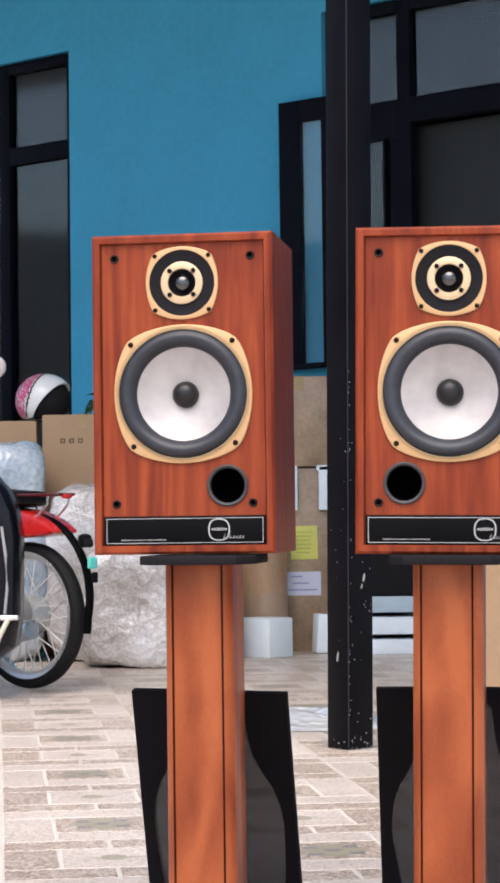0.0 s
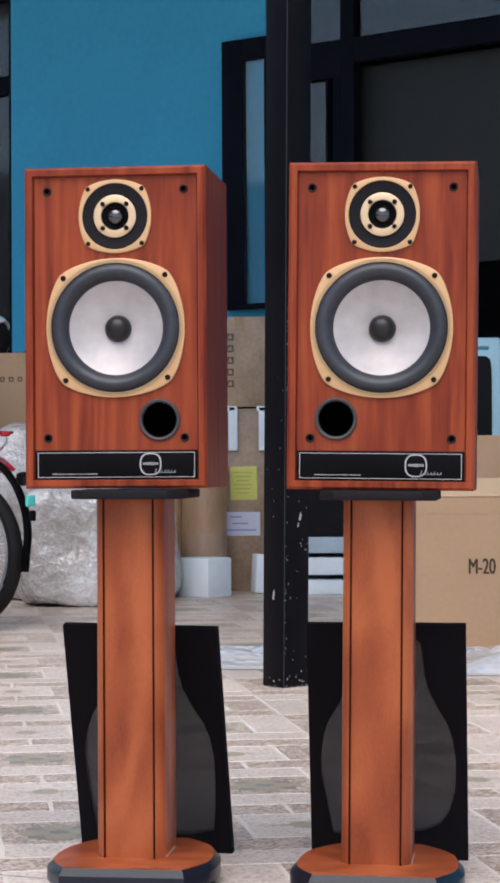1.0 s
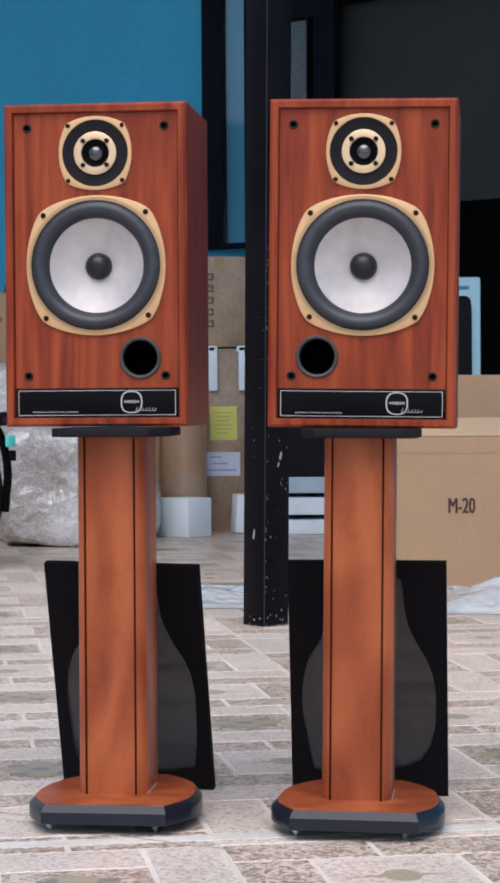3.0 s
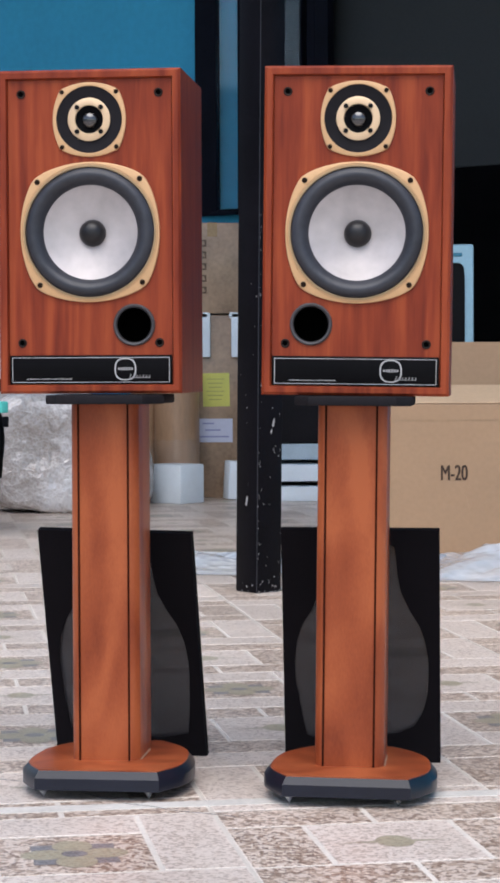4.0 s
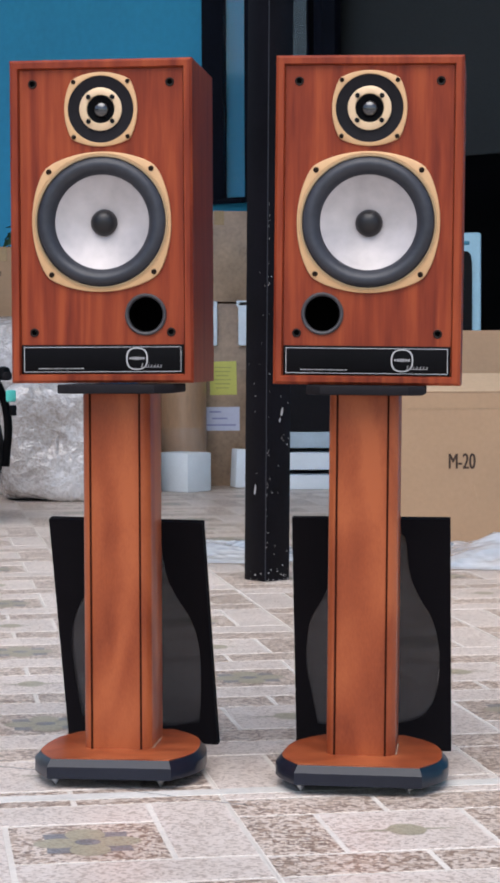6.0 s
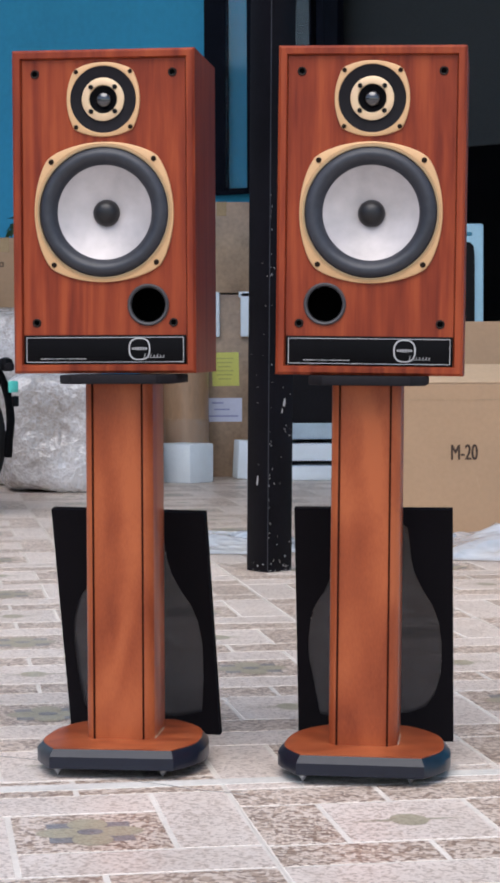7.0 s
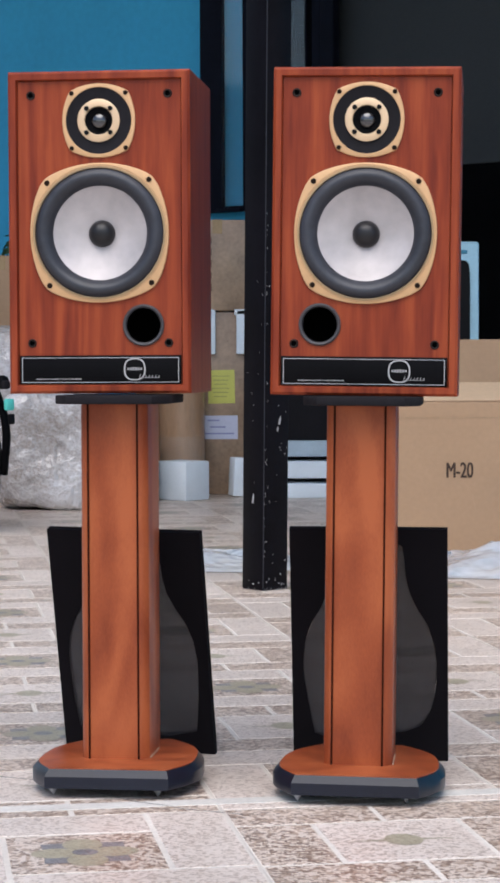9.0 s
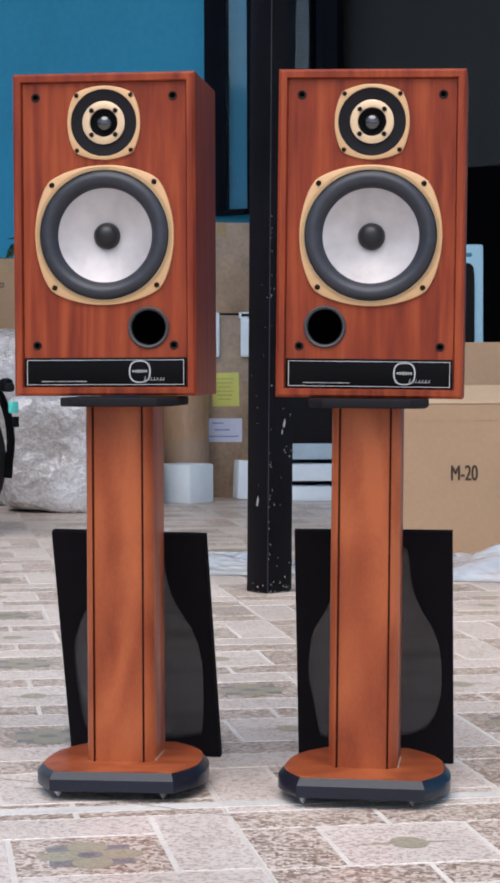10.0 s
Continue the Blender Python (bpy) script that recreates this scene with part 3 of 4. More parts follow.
def pierced(x0, x1, z0, z1, cx, cz, r, y0, y1, bm=None):
    """A rectangular board with one round hole."""
    n, inner, outer = 64, [], []
    corners = [math.atan2(z - cz, x - cx) % (2 * math.pi) for x in (x0, x1) for z in (z0, z1)]
    angles = sorted([2 * math.pi * i / n for i in range(n)] + corners)
    for a in angles:
        c, s = math.cos(a), math.sin(a)
        k = min(((x1 if c > 0 else x0) - cx) / c if abs(c) > 1e-9 else 9, ((z1 if s > 0 else z0) - cz) / s if abs(s) > 1e-9 else 9)
        inner.append((cx + r * c, cz + r * s))
        outer.append((cx + k * c, cz + k * s))
    return ring_plate(outer, inner, y0, y1, bm)


def loudspeaker(m, port_side, label, wz=0.2475, pz=0.108, tz=0.4203, sz=0.4617, wroll=0.0, wsquash=0.983):
    W, H, D, RIM, REC = 0.2865, 0.5, 0.245, 0.0145, 0.007
    sp = thing("loudspeaker", m, label, "loudspeaker", "pair of loudspeakers")
    # carcass with a mitred rim round a recessed baffle
    b = bmesh.new()
    w, hw = W / 2, W / 2 - RIM
    loops = []
    for x, z0, z1, y in ((w - 0.003, 0.003, H - 0.003, D), (w, 0, H, D - 0.003), (w, 0, H, 0.004), (w - 0.004, 0.004, H - 0.004, 0), (hw + 0.002, RIM - 0.002, H - RIM + 0.002, 0), (hw, RIM, H - RIM, REC), (hw, RIM, H - RIM, REC + 0.06)):
        loops.append([b.verts.new(p) for p in ((-x, y, z0), (x, y, z0), (x, y, z1), (-x, y, z1))])
    for r, s in zip(loops, loops[1:]):
        for i in range(4):
            b.faces.new((r[i], r[(i + 1) % 4], s[(i + 1) % 4], s[i]))
    b.faces.new(loops[0])
    b.faces.new(loops[-1])
    part("cabinet", b, CAB, sp)
    bw = hw * 2 - 0.0008
    f = REC
    px = 0.0685 * port_side
    b = pierced(-bw / 2, bw / 2, RIM + 0.0004, 0.1405, px, pz, 0.0266, f, f + 0.012)
    pierced(-bw / 2, bw / 2, 0.1405, 0.357, 0, wz, 0.1000, f, f + 0.012, b)
    pierced(-bw / 2, bw / 2, 0.357, H - RIM - 0.0004, 0, tz, 0.0300, f, f + 0.012, b)
    bmesh.ops.remove_doubles(b, verts=b.verts, dist=1e-5)
    part("baffle", b, CAB, sp, "recessed cherry veneer front baffle")
    # tweeter
    tw = part("tweeter", rimmed_plate(shift(bowed(0.0575, 1.16), 0, tz), shift(circle(0.0515, 96), 0, tz), f - 0.004, f, (0, tz)), GOLD, sp, "small champagne gold tweeter plate")
    part("ring", lathe([(0.0515, f - 0.0035), (0.050, f - 0.0028), (0.034, f - 0.0015), (0.0333, f - 0.002)], 64, (0, 0, tz)), MATTE, tw, "flat black foam ring")
    part("collar", lathe([(0.0333, f), (0.0333, f - 0.0042), (0.032, f - 0.005), (0.0225, f - 0.0045), (0.0215, f - 0.002)], 56, (0, 0, tz)), GOLD_PALE, tw, "pale gold inner ring")
    part("horn", lathe([(0.0218, f - 0.002), (0.019, f + 0.003), (0.0135, f + 0.0055)], 48, (0, 0, tz)), BLACK, tw)
    part("dome", lathe([(0.0135, f + 0.0055), (0.0125, f + 0.001), (0.009, f - 0.0025), (0.0045, f - 0.0042), (0, f - 0.0047)], 40, (0, 0, tz)), DOME, tw, "glossy black dome")
    screws("bolt", [(sx * 0.0425, tz + sy * 0.0425) for sx in (-1, 1) for sy in (-1, 1)], 0.0037, tw, f - 0.004)
    for sx in (-1, 1):
        for sy in (-1, 1):
            bb = lathe([(0, f - 0.0075), (0.0026, f - 0.0078), (0.0037, f - 0.0070), (0.0038, f - 0.003)], 16, (sx * 0.0187, 0, tz + sy * 0.0187))
            part("bolt", bb, BLACK, tw, "black terminal bolt")
    # woofer
    wf = part("woofer", rimmed_plate(shift(bowed(0.1095, 1.11), 0, wz), shift(circle(0.1015, 96), 0, wz), f - 0.005, f, (0, wz), 0.002), GOLD, sp, "large champagne gold woofer chassis")
    part("gasket", lathe([(0.1045, f - 0.0052), (0.1040, f - 0.0062), (0.1018, f - 0.0062), (0.101, f - 0.004)], 80, (0, 0, wz)), mat("bronze_edge", (0.35, 0.24, 0.13), rough=0.4, metal=0.3), wf, "thin bronze step ring")
    part("step_line", lathe([(0.1068, f - 0.0049), (0.1066, f - 0.0056), (0.1060, f - 0.0056), (0.1058, f - 0.0049)], 96, (0, 0, wz)), GOLD_LINE, wf, "fine raised line round the chassis")
    part("surround", lathe([(0.1012, f - 0.0035), (0.0995, f - 0.0055), (0.0955, f - 0.0105), (0.0905, f - 0.0125), (0.085, f - 0.0115), (0.079, f - 0.006), (0.0755, f), (0.0735, f + 0.003)], 80, (0, 0, wz)), RUBBER, wf, "thick rolled black rubber surround")
    part("cone", lathe([(0.0745, f + 0.002), (0.066, f + 0.0062), (0.052, f + 0.0120), (0.036, f + 0.0172), (0.020, f + 0.0210)], 80, (0, 0, wz)), CONE, wf, "pale silvery white cone")
    part("dust_cap", lathe([(0.0212, f + 0.0208), (0.0205, f + 0.0165), (0.0175, f + 0.0095), (0.0125, f + 0.0050), (0.0065, f + 0.0027), (0, f + 0.0020)], 48, (0, 0, wz)), mat("satin_cap", (0.007, 0.006, 0.007), rough=0.38, spec=0.45, bump=0.02), wf, "round matt black dust cap")
    screws("bolt", [(sx * 0.0805, wz + sy * 0.0805) for sx in (-1, 1) for sy in (-1, 1)], 0.0044, wf, f - 0.005)
    wf.matrix_local = Matrix.Translation((0, 0, wz)) @ Matrix.Rotation(radians(wroll), 4, "Y") @ Matrix.Diagonal((1, 1, wsquash, 1)) @ Matrix.Translation((0, 0, -wz))
    # reflex port
    port = part("port", lathe([(0.0325, f), (0.0325, f - 0.003), (0.0305, f - 0.005), (0.028, f - 0.004), (0.0268, f), (0.0262, f - 0.0015)], 48, (px, 0, pz)), mat("grey_port_lip", (0.045, 0.042, 0.045), rough=0.55), sp, "flared black reflex port")
    part("throat", lathe([(0.0264, f - 0.0012), (0.0258, f + 0.004), (0.0255, f + 0.052), (0, f + 0.053)], 40, (px, 0, pz)), HOLE, port)
    # grille sockets
    for x, z in ((-0.108, sz), (0.108, sz), (-0.108, 0.0785), (0.108, 0.0785)):
        so = part("socket", lathe([(0.0070, f), (0.0068, f - 0.0014), (0.0058, f - 0.0022), (0.0044, f - 0.0018), (0.0040, f - 0.0006)], 20, (x, 0, z)), SOCKET, sp, "small brown-black grille socket")
        # shallow black dish in place of a deep, shaded hole
        part("hole", lathe([(0.0041, f - 0.0008), (0.0036, f - 0.0003), (0, f - 0.0002)], 16, (x, 0, z)), HOLE, so)
    # name strip with a thin silver line, a ring mark and bars for its small print
    st = part("name_strip", box((0.2555, 0.004, 0.0455), (0, f - 0.001, 0.0365), 0.001), LABEL, sp, "satin black name strip")
    y = f - 0.0032
    part("border", ring_plate([(-0.1240, 0.0170), (0.1240, 0.0170), (0.1240, 0.0560), (-0.1240, 0.0560)], [(-0.1231, 0.0179), (0.1231, 0.0179), (0.1231, 0.0551), (-0.1231, 0.0551)], y - 0.0003, y), PRINT, st, "thin silver border line")
    mx, mz = 0.0545, 0.0375
    part("ring_mark", ring_plate(shift(squircle(0.0340, 0.0345, 2.6), mx, mz), shift(squircle(0.0298, 0.0310, 2.6), mx, mz), y - 0.0003, y), PRINT, st, "rounded silver ring mark")
    marks = random.Random(2)
    b = bmesh.new()
    for k in range(6):
        h = 0.0052 - 0.0012 * abs(k - 2.5) * (0.35 + 0.3 * marks.random())
        box((0.0030, 0.0003, h), (mx - 0.0102 + 0.0041 * k, y - 0.0004, mz + 0.0006), bm=b)
    part("mark_bar", b, DIM_PRINT, st, "row of small silver bars")
    b = bmesh.new()
    slope = Matrix.Rotation(radians(18), 4, "Y")
    for k in range(7):
        box((0.0012, 0.0003, 0.0085 if k == 0 else marks.uniform(0.0036, 0.0056)), (mx + 0.0080 + 0.0050 * k, y - 0.0008, 0.0262), bm=b, turn=slope)
    box((0.030, 0.0003, 0.0008), (mx + 0.024, y - 0.0009, 0.0243), bm=b)
    part("mark_bar", b, DIM_PRINT, st, "slanting row of thin silver bars")
    b = bmesh.new()
    x = -0.1010
    while x < -0.034:
        w = marks.uniform(0.0015, 0.0060)
        box((w, 0.0003, marks.uniform(0.0011, 0.0017)), (x + w / 2, y - 0.0002, 0.0225), bm=b)
        x += w + 0.0009
    part("print_bar", b, DIM_PRINT, st, "line of tiny illegible print")
    return sp


def speaker_stand(m, label):
    """Wooden column on a chamfered foot; the origin is on the floor under the column's middle."""
    st = thing("speaker_stand", m, label, "speaker stand", "pair of speaker stands")
    # foot: chamfered front corners, rounded at the sides and the back
    def outline(g):
        pts = [(-0.097, -0.148 + g), (0.097, -0.148 + g), (0.1325 - g, -0.085), (0.1355 - g, -0.03), (0.128 - g, 0.04), (0.103 - g, 0.10 - g), (0.06, 0.135 - g)]
        pts[1] = (0.097 - g * 0.45, -0.148 + g)
        pts[0] = (-0.097 + g * 0.45, -0.148 + g)
        # the flanks and the back are one smooth sweep
        side = pts[1:]
        for _ in range(2):
            cut = [side[0]]
            for p, q in zip(side, side[1:]):
                cut += [(0.75 * p[0] + 0.25 * q[0], 0.75 * p[1] + 0.25 * q[1]), (0.25 * p[0] + 0.75 * q[0], 0.25 * p[1] + 0.75 * q[1])]
            side = [cut[0]] + cut[2:] + [side[-1]]
        pts = [(x * 0.985, y) for x, y in pts[:1] + side]
        return pts + [(-x, y) for x, y in pts[:1:-1]]
    b = bmesh.new()
    rows = [[b.verts.new((x, y, z)) for x, y in outline(g)] for g, z in ((0.006, 0.014), (0.0, 0.016), (0.0, 0.0335), (0.010, 0.0440))]
    n = len(rows[0])
    for r, s in zip(rows, rows[1:]):
        for i in range(n):
            b.faces.new((r[i], r[(i + 1) % n], s[(i + 1) % n], s[i]))
    b.faces.new(rows[0])
    b.faces.new(rows[-1])
    foot = part("foot", b, BEVEL, st, "blue-black lacquered foot with chamfered edge")
    part("foot_top", prism(outline(0.0105), 0.0435, 0.0455, axis="z"), STAND, st, "cherry veneer top of the foot")
    for x, y in ((-0.088, -0.118), (0.075, -0.118), (-0.08, 0.085), (0.08, 0.085)):
        part("spike", lathe([(0, 0), (0.0024, 0.0035), (0.0060, 0.0085), (0.0068, 0.0125), (0.0036, 0.0128), (0.0036, 0.0155)], 14, (x, y, 0), axis="z"), STEEL, foot, "short steel spike")
    # column with two dark inlaid lines
    cw, cd, z0, z1 = 0.102, 0.115, 0.045, 0.597
    hx, hy = cw / 2, cd / 2
    section = [(-0.0440, -hy), (0.0375, -hy), (0.0400, -hy + 0.0012), (hx - 0.001, -hy + 0.0125), (hx, -hy + 0.0155), (hx, hy), (-hx - 0.004, hy), (-hx - 0.004, -hy + 0.0125), (-hx - 0.003, -hy + 0.0095), (-0.0460, -hy + 0.0008)]
    col = part("column", prism(section, z0, z1, axis="z"), STAND, st)
    for x in (-0.0422, 0.0355):
        part("inlay", box((0.0028, 0.0025, z1 - z0 - 0.001), (x, -cd / 2 - 0.0004, (z0 + z1) / 2)), INLAY, col, "thin dark inlaid line")
    part("glue_line", box((0.0022, 0.085, 0.0016), (cw / 2 + 0.0006, 0.0, z0 + 0.0012)), mat("pale_glue", (0.50, 0.36, 0.26), rough=0.5), col, "thin pale line of glue at its base")
    # top plate
    p = [(-0.066, -0.105), (0.066, -0.105), (0.089, -0.078), (0.089, 0.075), (-0.089, 0.075), (-0.089, -0.078)]
    part("top_plate", prism(p, 0.597, 0.611, bevel=0.0025, axis="z"), MATTE, st, "black bevelled top plate")
    return st


ML, MR = pose(-0.2293, 0.045, 0.6170, 0, -0.05, -5) @ Matrix.Diagonal((1, 1, 1.002, 1)), pose(0.179, 0.0, 0.613, 0, 0.85, -5) @ Matrix.Diagonal((1, 1, 1.003, 1))
loudspeaker(ML, 1, "cherry veneer bookshelf loudspeaker with gold-rimmed drivers on a wooden stand", 0.2495, 0.1058, 0.4231, 0.4636, -1.25, 0.990)
loudspeaker(MR, -1, "cherry veneer bookshelf loudspeaker with gold-rimmed drivers on a wooden stand")
speaker_stand(pose(-0.201, 0.092, 0, 0, 0, -5) @ Matrix.Diagonal((1, 1, 1.0066, 1)), "cherry wood loudspeaker stand with blue-black foot")
speaker_stand(pose(0.1755, 0.042, 0, 0, 0.7, -5) @ Matrix.Diagonal((1, 1, 1.002, 1)), "cherry wood loudspeaker stand with blue-black foot")


NECK = [(0.045, 0.377), (0.058, 0.368), (0.061, 0.345), (0.0635, 0.318), (0.069, 0.292), (0.083, 0.262), (0.0995, 0.236), (0.110, 0.206), (0.1145, 0.172), (0.1140, 0.142)]
ROUND_FOOT = [(0.111, 0.112), (0.103, 0.084), (0.088, 0.062), (0.060, 0.050), (0.030, 0.048)]
TAPER_FOOT = [(0.109, 0.115), (0.103, 0.080), (0.096, 0.045), (0.060, 0.036), (0.030, 0.036)]
LONG_FOOT = [(0.1125, 0.110), (0.1095, 0.075), (0.105, 0.042), (0.060, 0.032), (0.030, 0.031)]


def grille(m, label, foot_right, foot_left):
    """Front cover: a cloth-covered frame with a bottle-shaped opening behind thin cloth."""
    g = thing("speaker_grille", m, label, "grille", "pair of loudspeaker grilles")
    W, H = 0.267, 0.398
    inner = [(0.0, 0.378)] + NECK + foot_right + [(0.0, (foot_right[-1][1] + foot_left[-1][1]) / 2)] + [(-x, z) for x, z in (NECK + foot_left)[::-1]]
    mid = H / 2
    outer = []
    for x, z in inner:
        dx, dz = x, z - mid
        k = min((W / 2) / abs(dx) if abs(dx) > 1e-6 else 9, (H / 2) / abs(dz) if abs(dz) > 1e-6 else 9)
        outer.append((dx * k, mid + dz * k))
    # draw the nearest points out to the corners
    for sx in (-1, 1):
        for sz in (0, H):
            i = min(range(len(outer)), key=lambda j: (outer[j][0] - sx * W / 2) ** 2 + (outer[j][1] - sz) ** 2)
            outer[i] = (sx * W / 2, sz)
    part("frame", ring_plate(outer, inner, 0, 0.016), CLOTH, g)
    part("cloth", prism([(x * 0.999, z) for x, z in inner], 0.002, 0.0035), MESH, g, "thin dark see-through cloth")
    return g


def leaning(bl, br, tl, tr):
    """A frame from the foot's two ends and the top's two ends."""
    bl, br, tl, tr = map(Vector, (bl, br, tl, tr))
    x = ((br - bl) + (tr - tl)).normalized()
    z = ((tl - bl) + (tr - br)).normalized()
    y = z.cross(x).normalized()
    z = x.cross(y)
    o = (bl + br) / 2
    return Matrix(((x.x, y.x, z.x, o.x), (x.y, y.y, z.y, o.y), (x.z, y.z, z.z, o.z), (0, 0, 0, 1)))


grille(leaning((-0.322, 0.385, 0.0), (-0.066, 0.310, 0.0), (-0.324, 0.27, 0.391), (-0.064, 0.22, 0.386)), "black cloth loudspeaker grille leaning behind a stand", LONG_FOOT, LONG_FOOT)
grille(leaning((0.069, 0.285, 0.0), (0.328, 0.258, 0.0), (0.073, 0.215, 0.398), (0.332, 0.190, 0.397)) @ Matrix.Diagonal((0.968, 1, 1, 1)), "black cloth loudspeaker grille leaning behind a stand", ROUND_FOOT, TAPER_FOOT)


# ---------------------------------------------------------------- things round the doorway
def text(name, words, size, m, material, parent, label=""):
    cu = bpy.data.curves.new(name, "FONT")
    cu.body, cu.size, cu.extrude, cu.align_x = words, size, 0.0002, "CENTER"
    tmp = new(name + "_curve", cu)
    bpy.context.view_layer.update()
    me = bpy.data.meshes.new_from_object(tmp.evaluated_get(bpy.context.evaluated_depsgraph_get()))
    bpy.data.objects.remove(tmp)
    # three close copies give the heavy stroke
    co = [v.co.copy() for v in me.vertices]
    fs = [tuple(p.vertices) for p in me.polygons]
    me = bpy.data.meshes.new(name)
    me.from_pydata([(c.x + d * 0.0021, c.y, c.z + d * 0.0005) for d in (-1, 0, 1) for c in co], [], [tuple(i + k * len(co) for i in f) for k in range(3) for f in fs])
    me.materials.append(material)
    ob = new(name, me)
    ob.parent = parent
    ob.matrix_local = m
    return tagged(ob, label)


def wall_of_card(b, size, at, turn=None):
    return box(size, at, 0.002, bm=b, seg=1, turn=turn)


# large open carton: front panel, folded flap at the front edge, raised flap at the back
carton = thing("cardboard_box", pose(0.80, 4.2, 0, 0, 0, -1.5), "large open brown cardboard carton standing on the paving", "box")
CW, CD, CH = 0.86, 0.55, 0.53
part("front_panel", wall_of_card(None, (CW, 0.006, CH), (0, 0, CH / 2)), CARD, carton)
part("back_panel", wall_of_card(None, (CW, 0.006, CH), (0, CD, CH / 2)), CARD, carton)
for sx in (-1, 1):
    part("side_panel", wall_of_card(None, (0.006, CD - 0.012, CH), (sx * (CW / 2 - 0.003), CD / 2, CH / 2)), CARD, carton)
part("bottom_panel", wall_of_card(None, (CW - 0.014, CD - 0.014, 0.006), (0, CD / 2, 0.004)), CARD, carton)
part("flap", wall_of_card(None, (CW, 0.19, 0.005), (0, 0.092, CH + 0.036), Matrix.Rotation(radians(19), 4, "X")), CARD_LIT, carton, "folded front flap, inner card in a lit tone")
part("flap", wall_of_card(None, (CW, 0.005, 0.24), (0, CD + 0.04, CH + 0.115), Matrix.Rotation(radians(-18), 4, "X")), CARD, carton, "raised back flap")
part("crease", box((CW - 0.002, 0.0015, 0.003), (0, -0.0036, 0.475)), CREASE, carton, "pressed fold line under the top edge")
part("crease", box((0.0018, 0.0015, 0.085), (-0.105, -0.0036, 0.165), turn=Matrix.Rotation(radians(-14), 4, "Y")), CREASE, carton, "short slanting dent")
text("printed_number", "M-20", 0.066, pose(-0.158, -0.0045, 0.262, 90, 0, 0) @ Matrix.Diagonal((0.70, 1.18, 1, 1)), BROWN_INK, carton, "dark brown printed model number")


def packed_box(m, size, label, material=CARD, tape=True, marks=()):
    """A closed carton with a flap seam and a strip of tape; the origin is under its middle."""
    w, d, h = size
    t = thing("cardboard_box", m, label, "box", "stacked cartons")
    part("carton", box((w, d, h), (0, 0, h / 2), 0.006), material, t)
    part("seam", box((w * 0.96, 0.002, 0.003), (0, 0, h + 0.0005)), CARD2, t)
    if tape:
        part("tape", box((0.05, d + 0.003, 0.0012), (0, 0, h + 0.0012)), mat("brown_tape", (0.36, 0.24, 0.12), rough=0.25), t, "shiny brown packing tape")
        part("tape", box((0.05, 0.0014, 0.07), (0, -d / 2 - 0.0012, h - 0.036)), mat("brown_tape", (0.36, 0.24, 0.12), rough=0.25), t, "shiny brown packing tape")
    for x, z, s in marks:
        part("printed_mark", ring_plate([(x - s, z - s), (x + s, z - s), (x + s, z + s), (x - s, z + s)], [(x - s * 0.6, z - s * 0.5), (x + s * 0.6, z - s * 0.5), (x + s * 0.3, z + s * 0.6), (x - s * 0.3, z + s * 0.6)], -d / 2 - 0.0012, -d / 2 - 0.0004), FADED_INK, t)
    return t


# stack beside the post
low = packed_box(pose(-0.33, 7.72, 0, 0, 0, 4), (0.42, 0.40, 0.94), "tall tape-wrapped brown carton with pasted notes", CARD2, False)
packed_box(pose(-0.36, 7.70, 0.946, 0, 0, 3), (0.46, 0.40, 0.465), "dull brown taped carton on top of a taller carton", CARD2, True, [(-0.048, 0.36, 0.018), (-0.048, 0.30, 0.018), (-0.048, 0.24, 0.018), (-0.048, 0.18, 0.018), (-0.048, 0.12, 0.018)])
note = part("note", box((0.138, 0.0012, 0.172), (-0.017, -0.2025, 0.555), turn=Matrix.Rotation(radians(-1), 4, "Y")), YELLOW, low, "yellow paper note")
for k in range(6):
    part("ink_line", box((0.09 - 0.012 * (k % 3), 0.0006, 0.004), (-0.021, -0.2038, 0.61 - 0.021 * k)), mat("pale_ink", (0.42, 0.40, 0.12)), note)
slip = part("paper_slip", box((0.19, 0.0012, 0.122), (-0.028, -0.2025, 0.346)), PAPER, low, "white paper slip with handwriting")
for k, (x, w) in enumerate(((-0.03, 0.06), (-0.008, 0.08), (0.0, 0.15))):
    part("ink_line", box((w, 0.0006, 0.008), (-0.028 + x, -0.2038, 0.382 - 0.034 * k)), mat("blue_ink", (0.30, 0.32, 0.55)), slip)
for x, w, z in ((-0.085, 0.06, 0.84), (0.09, 0.11, 0.84)):
    f = thing("foam_corner", pose(-0.30 + x, 7.50, 0.722, 0, 0, 0), "white foam corner guard on a carton's edge", "foam packing", "white foam corner guards")
    b = box((w * 0.8, 0.03, 0.228), (0, 0, 0.114), 0.006)
    box((w * 0.8, 0.05, 0.03), (-0.01, 0.01, 0.215), 0.006, bm=b)
    part("guard", b, FOAM, f)

# cardboard tubes and foam blocks at their feet
for x, y, r, h, lab in ((-0.53, 7.42, 0.115, 0.66, "thick brown cardboard tube standing on end"), (-0.70, 7.46, 0.07, 0.62, "narrow brown cardboard tube standing on end")):
    t = thing("cardboard_tube", pose(x, y, 0), lab, "tube", "cardboard tubes")
    part("tube_wall", lathe([(r - 0.008, 0.0), (r, 0.0), (r, h), (r - 0.008, h), (r - 0.008, 0.0)], 40, axis="z"), TUBE, t)
    part("film", lathe([(r + 0.003 + 0.004 * (k % 2), 0.16 + 0.018 * k) for k in range(9)], 40, axis="z"), FILM, t, "clear film wrapped round its lower half")


def foam_block(m, size, label):
    t = thing("foam_block", m, label, "foam packing", "white foam blocks")
    w, d, h = size
    part("block", box((w, d, h), (0, 0, h / 2), 0.008), FOAM, t)
    return t


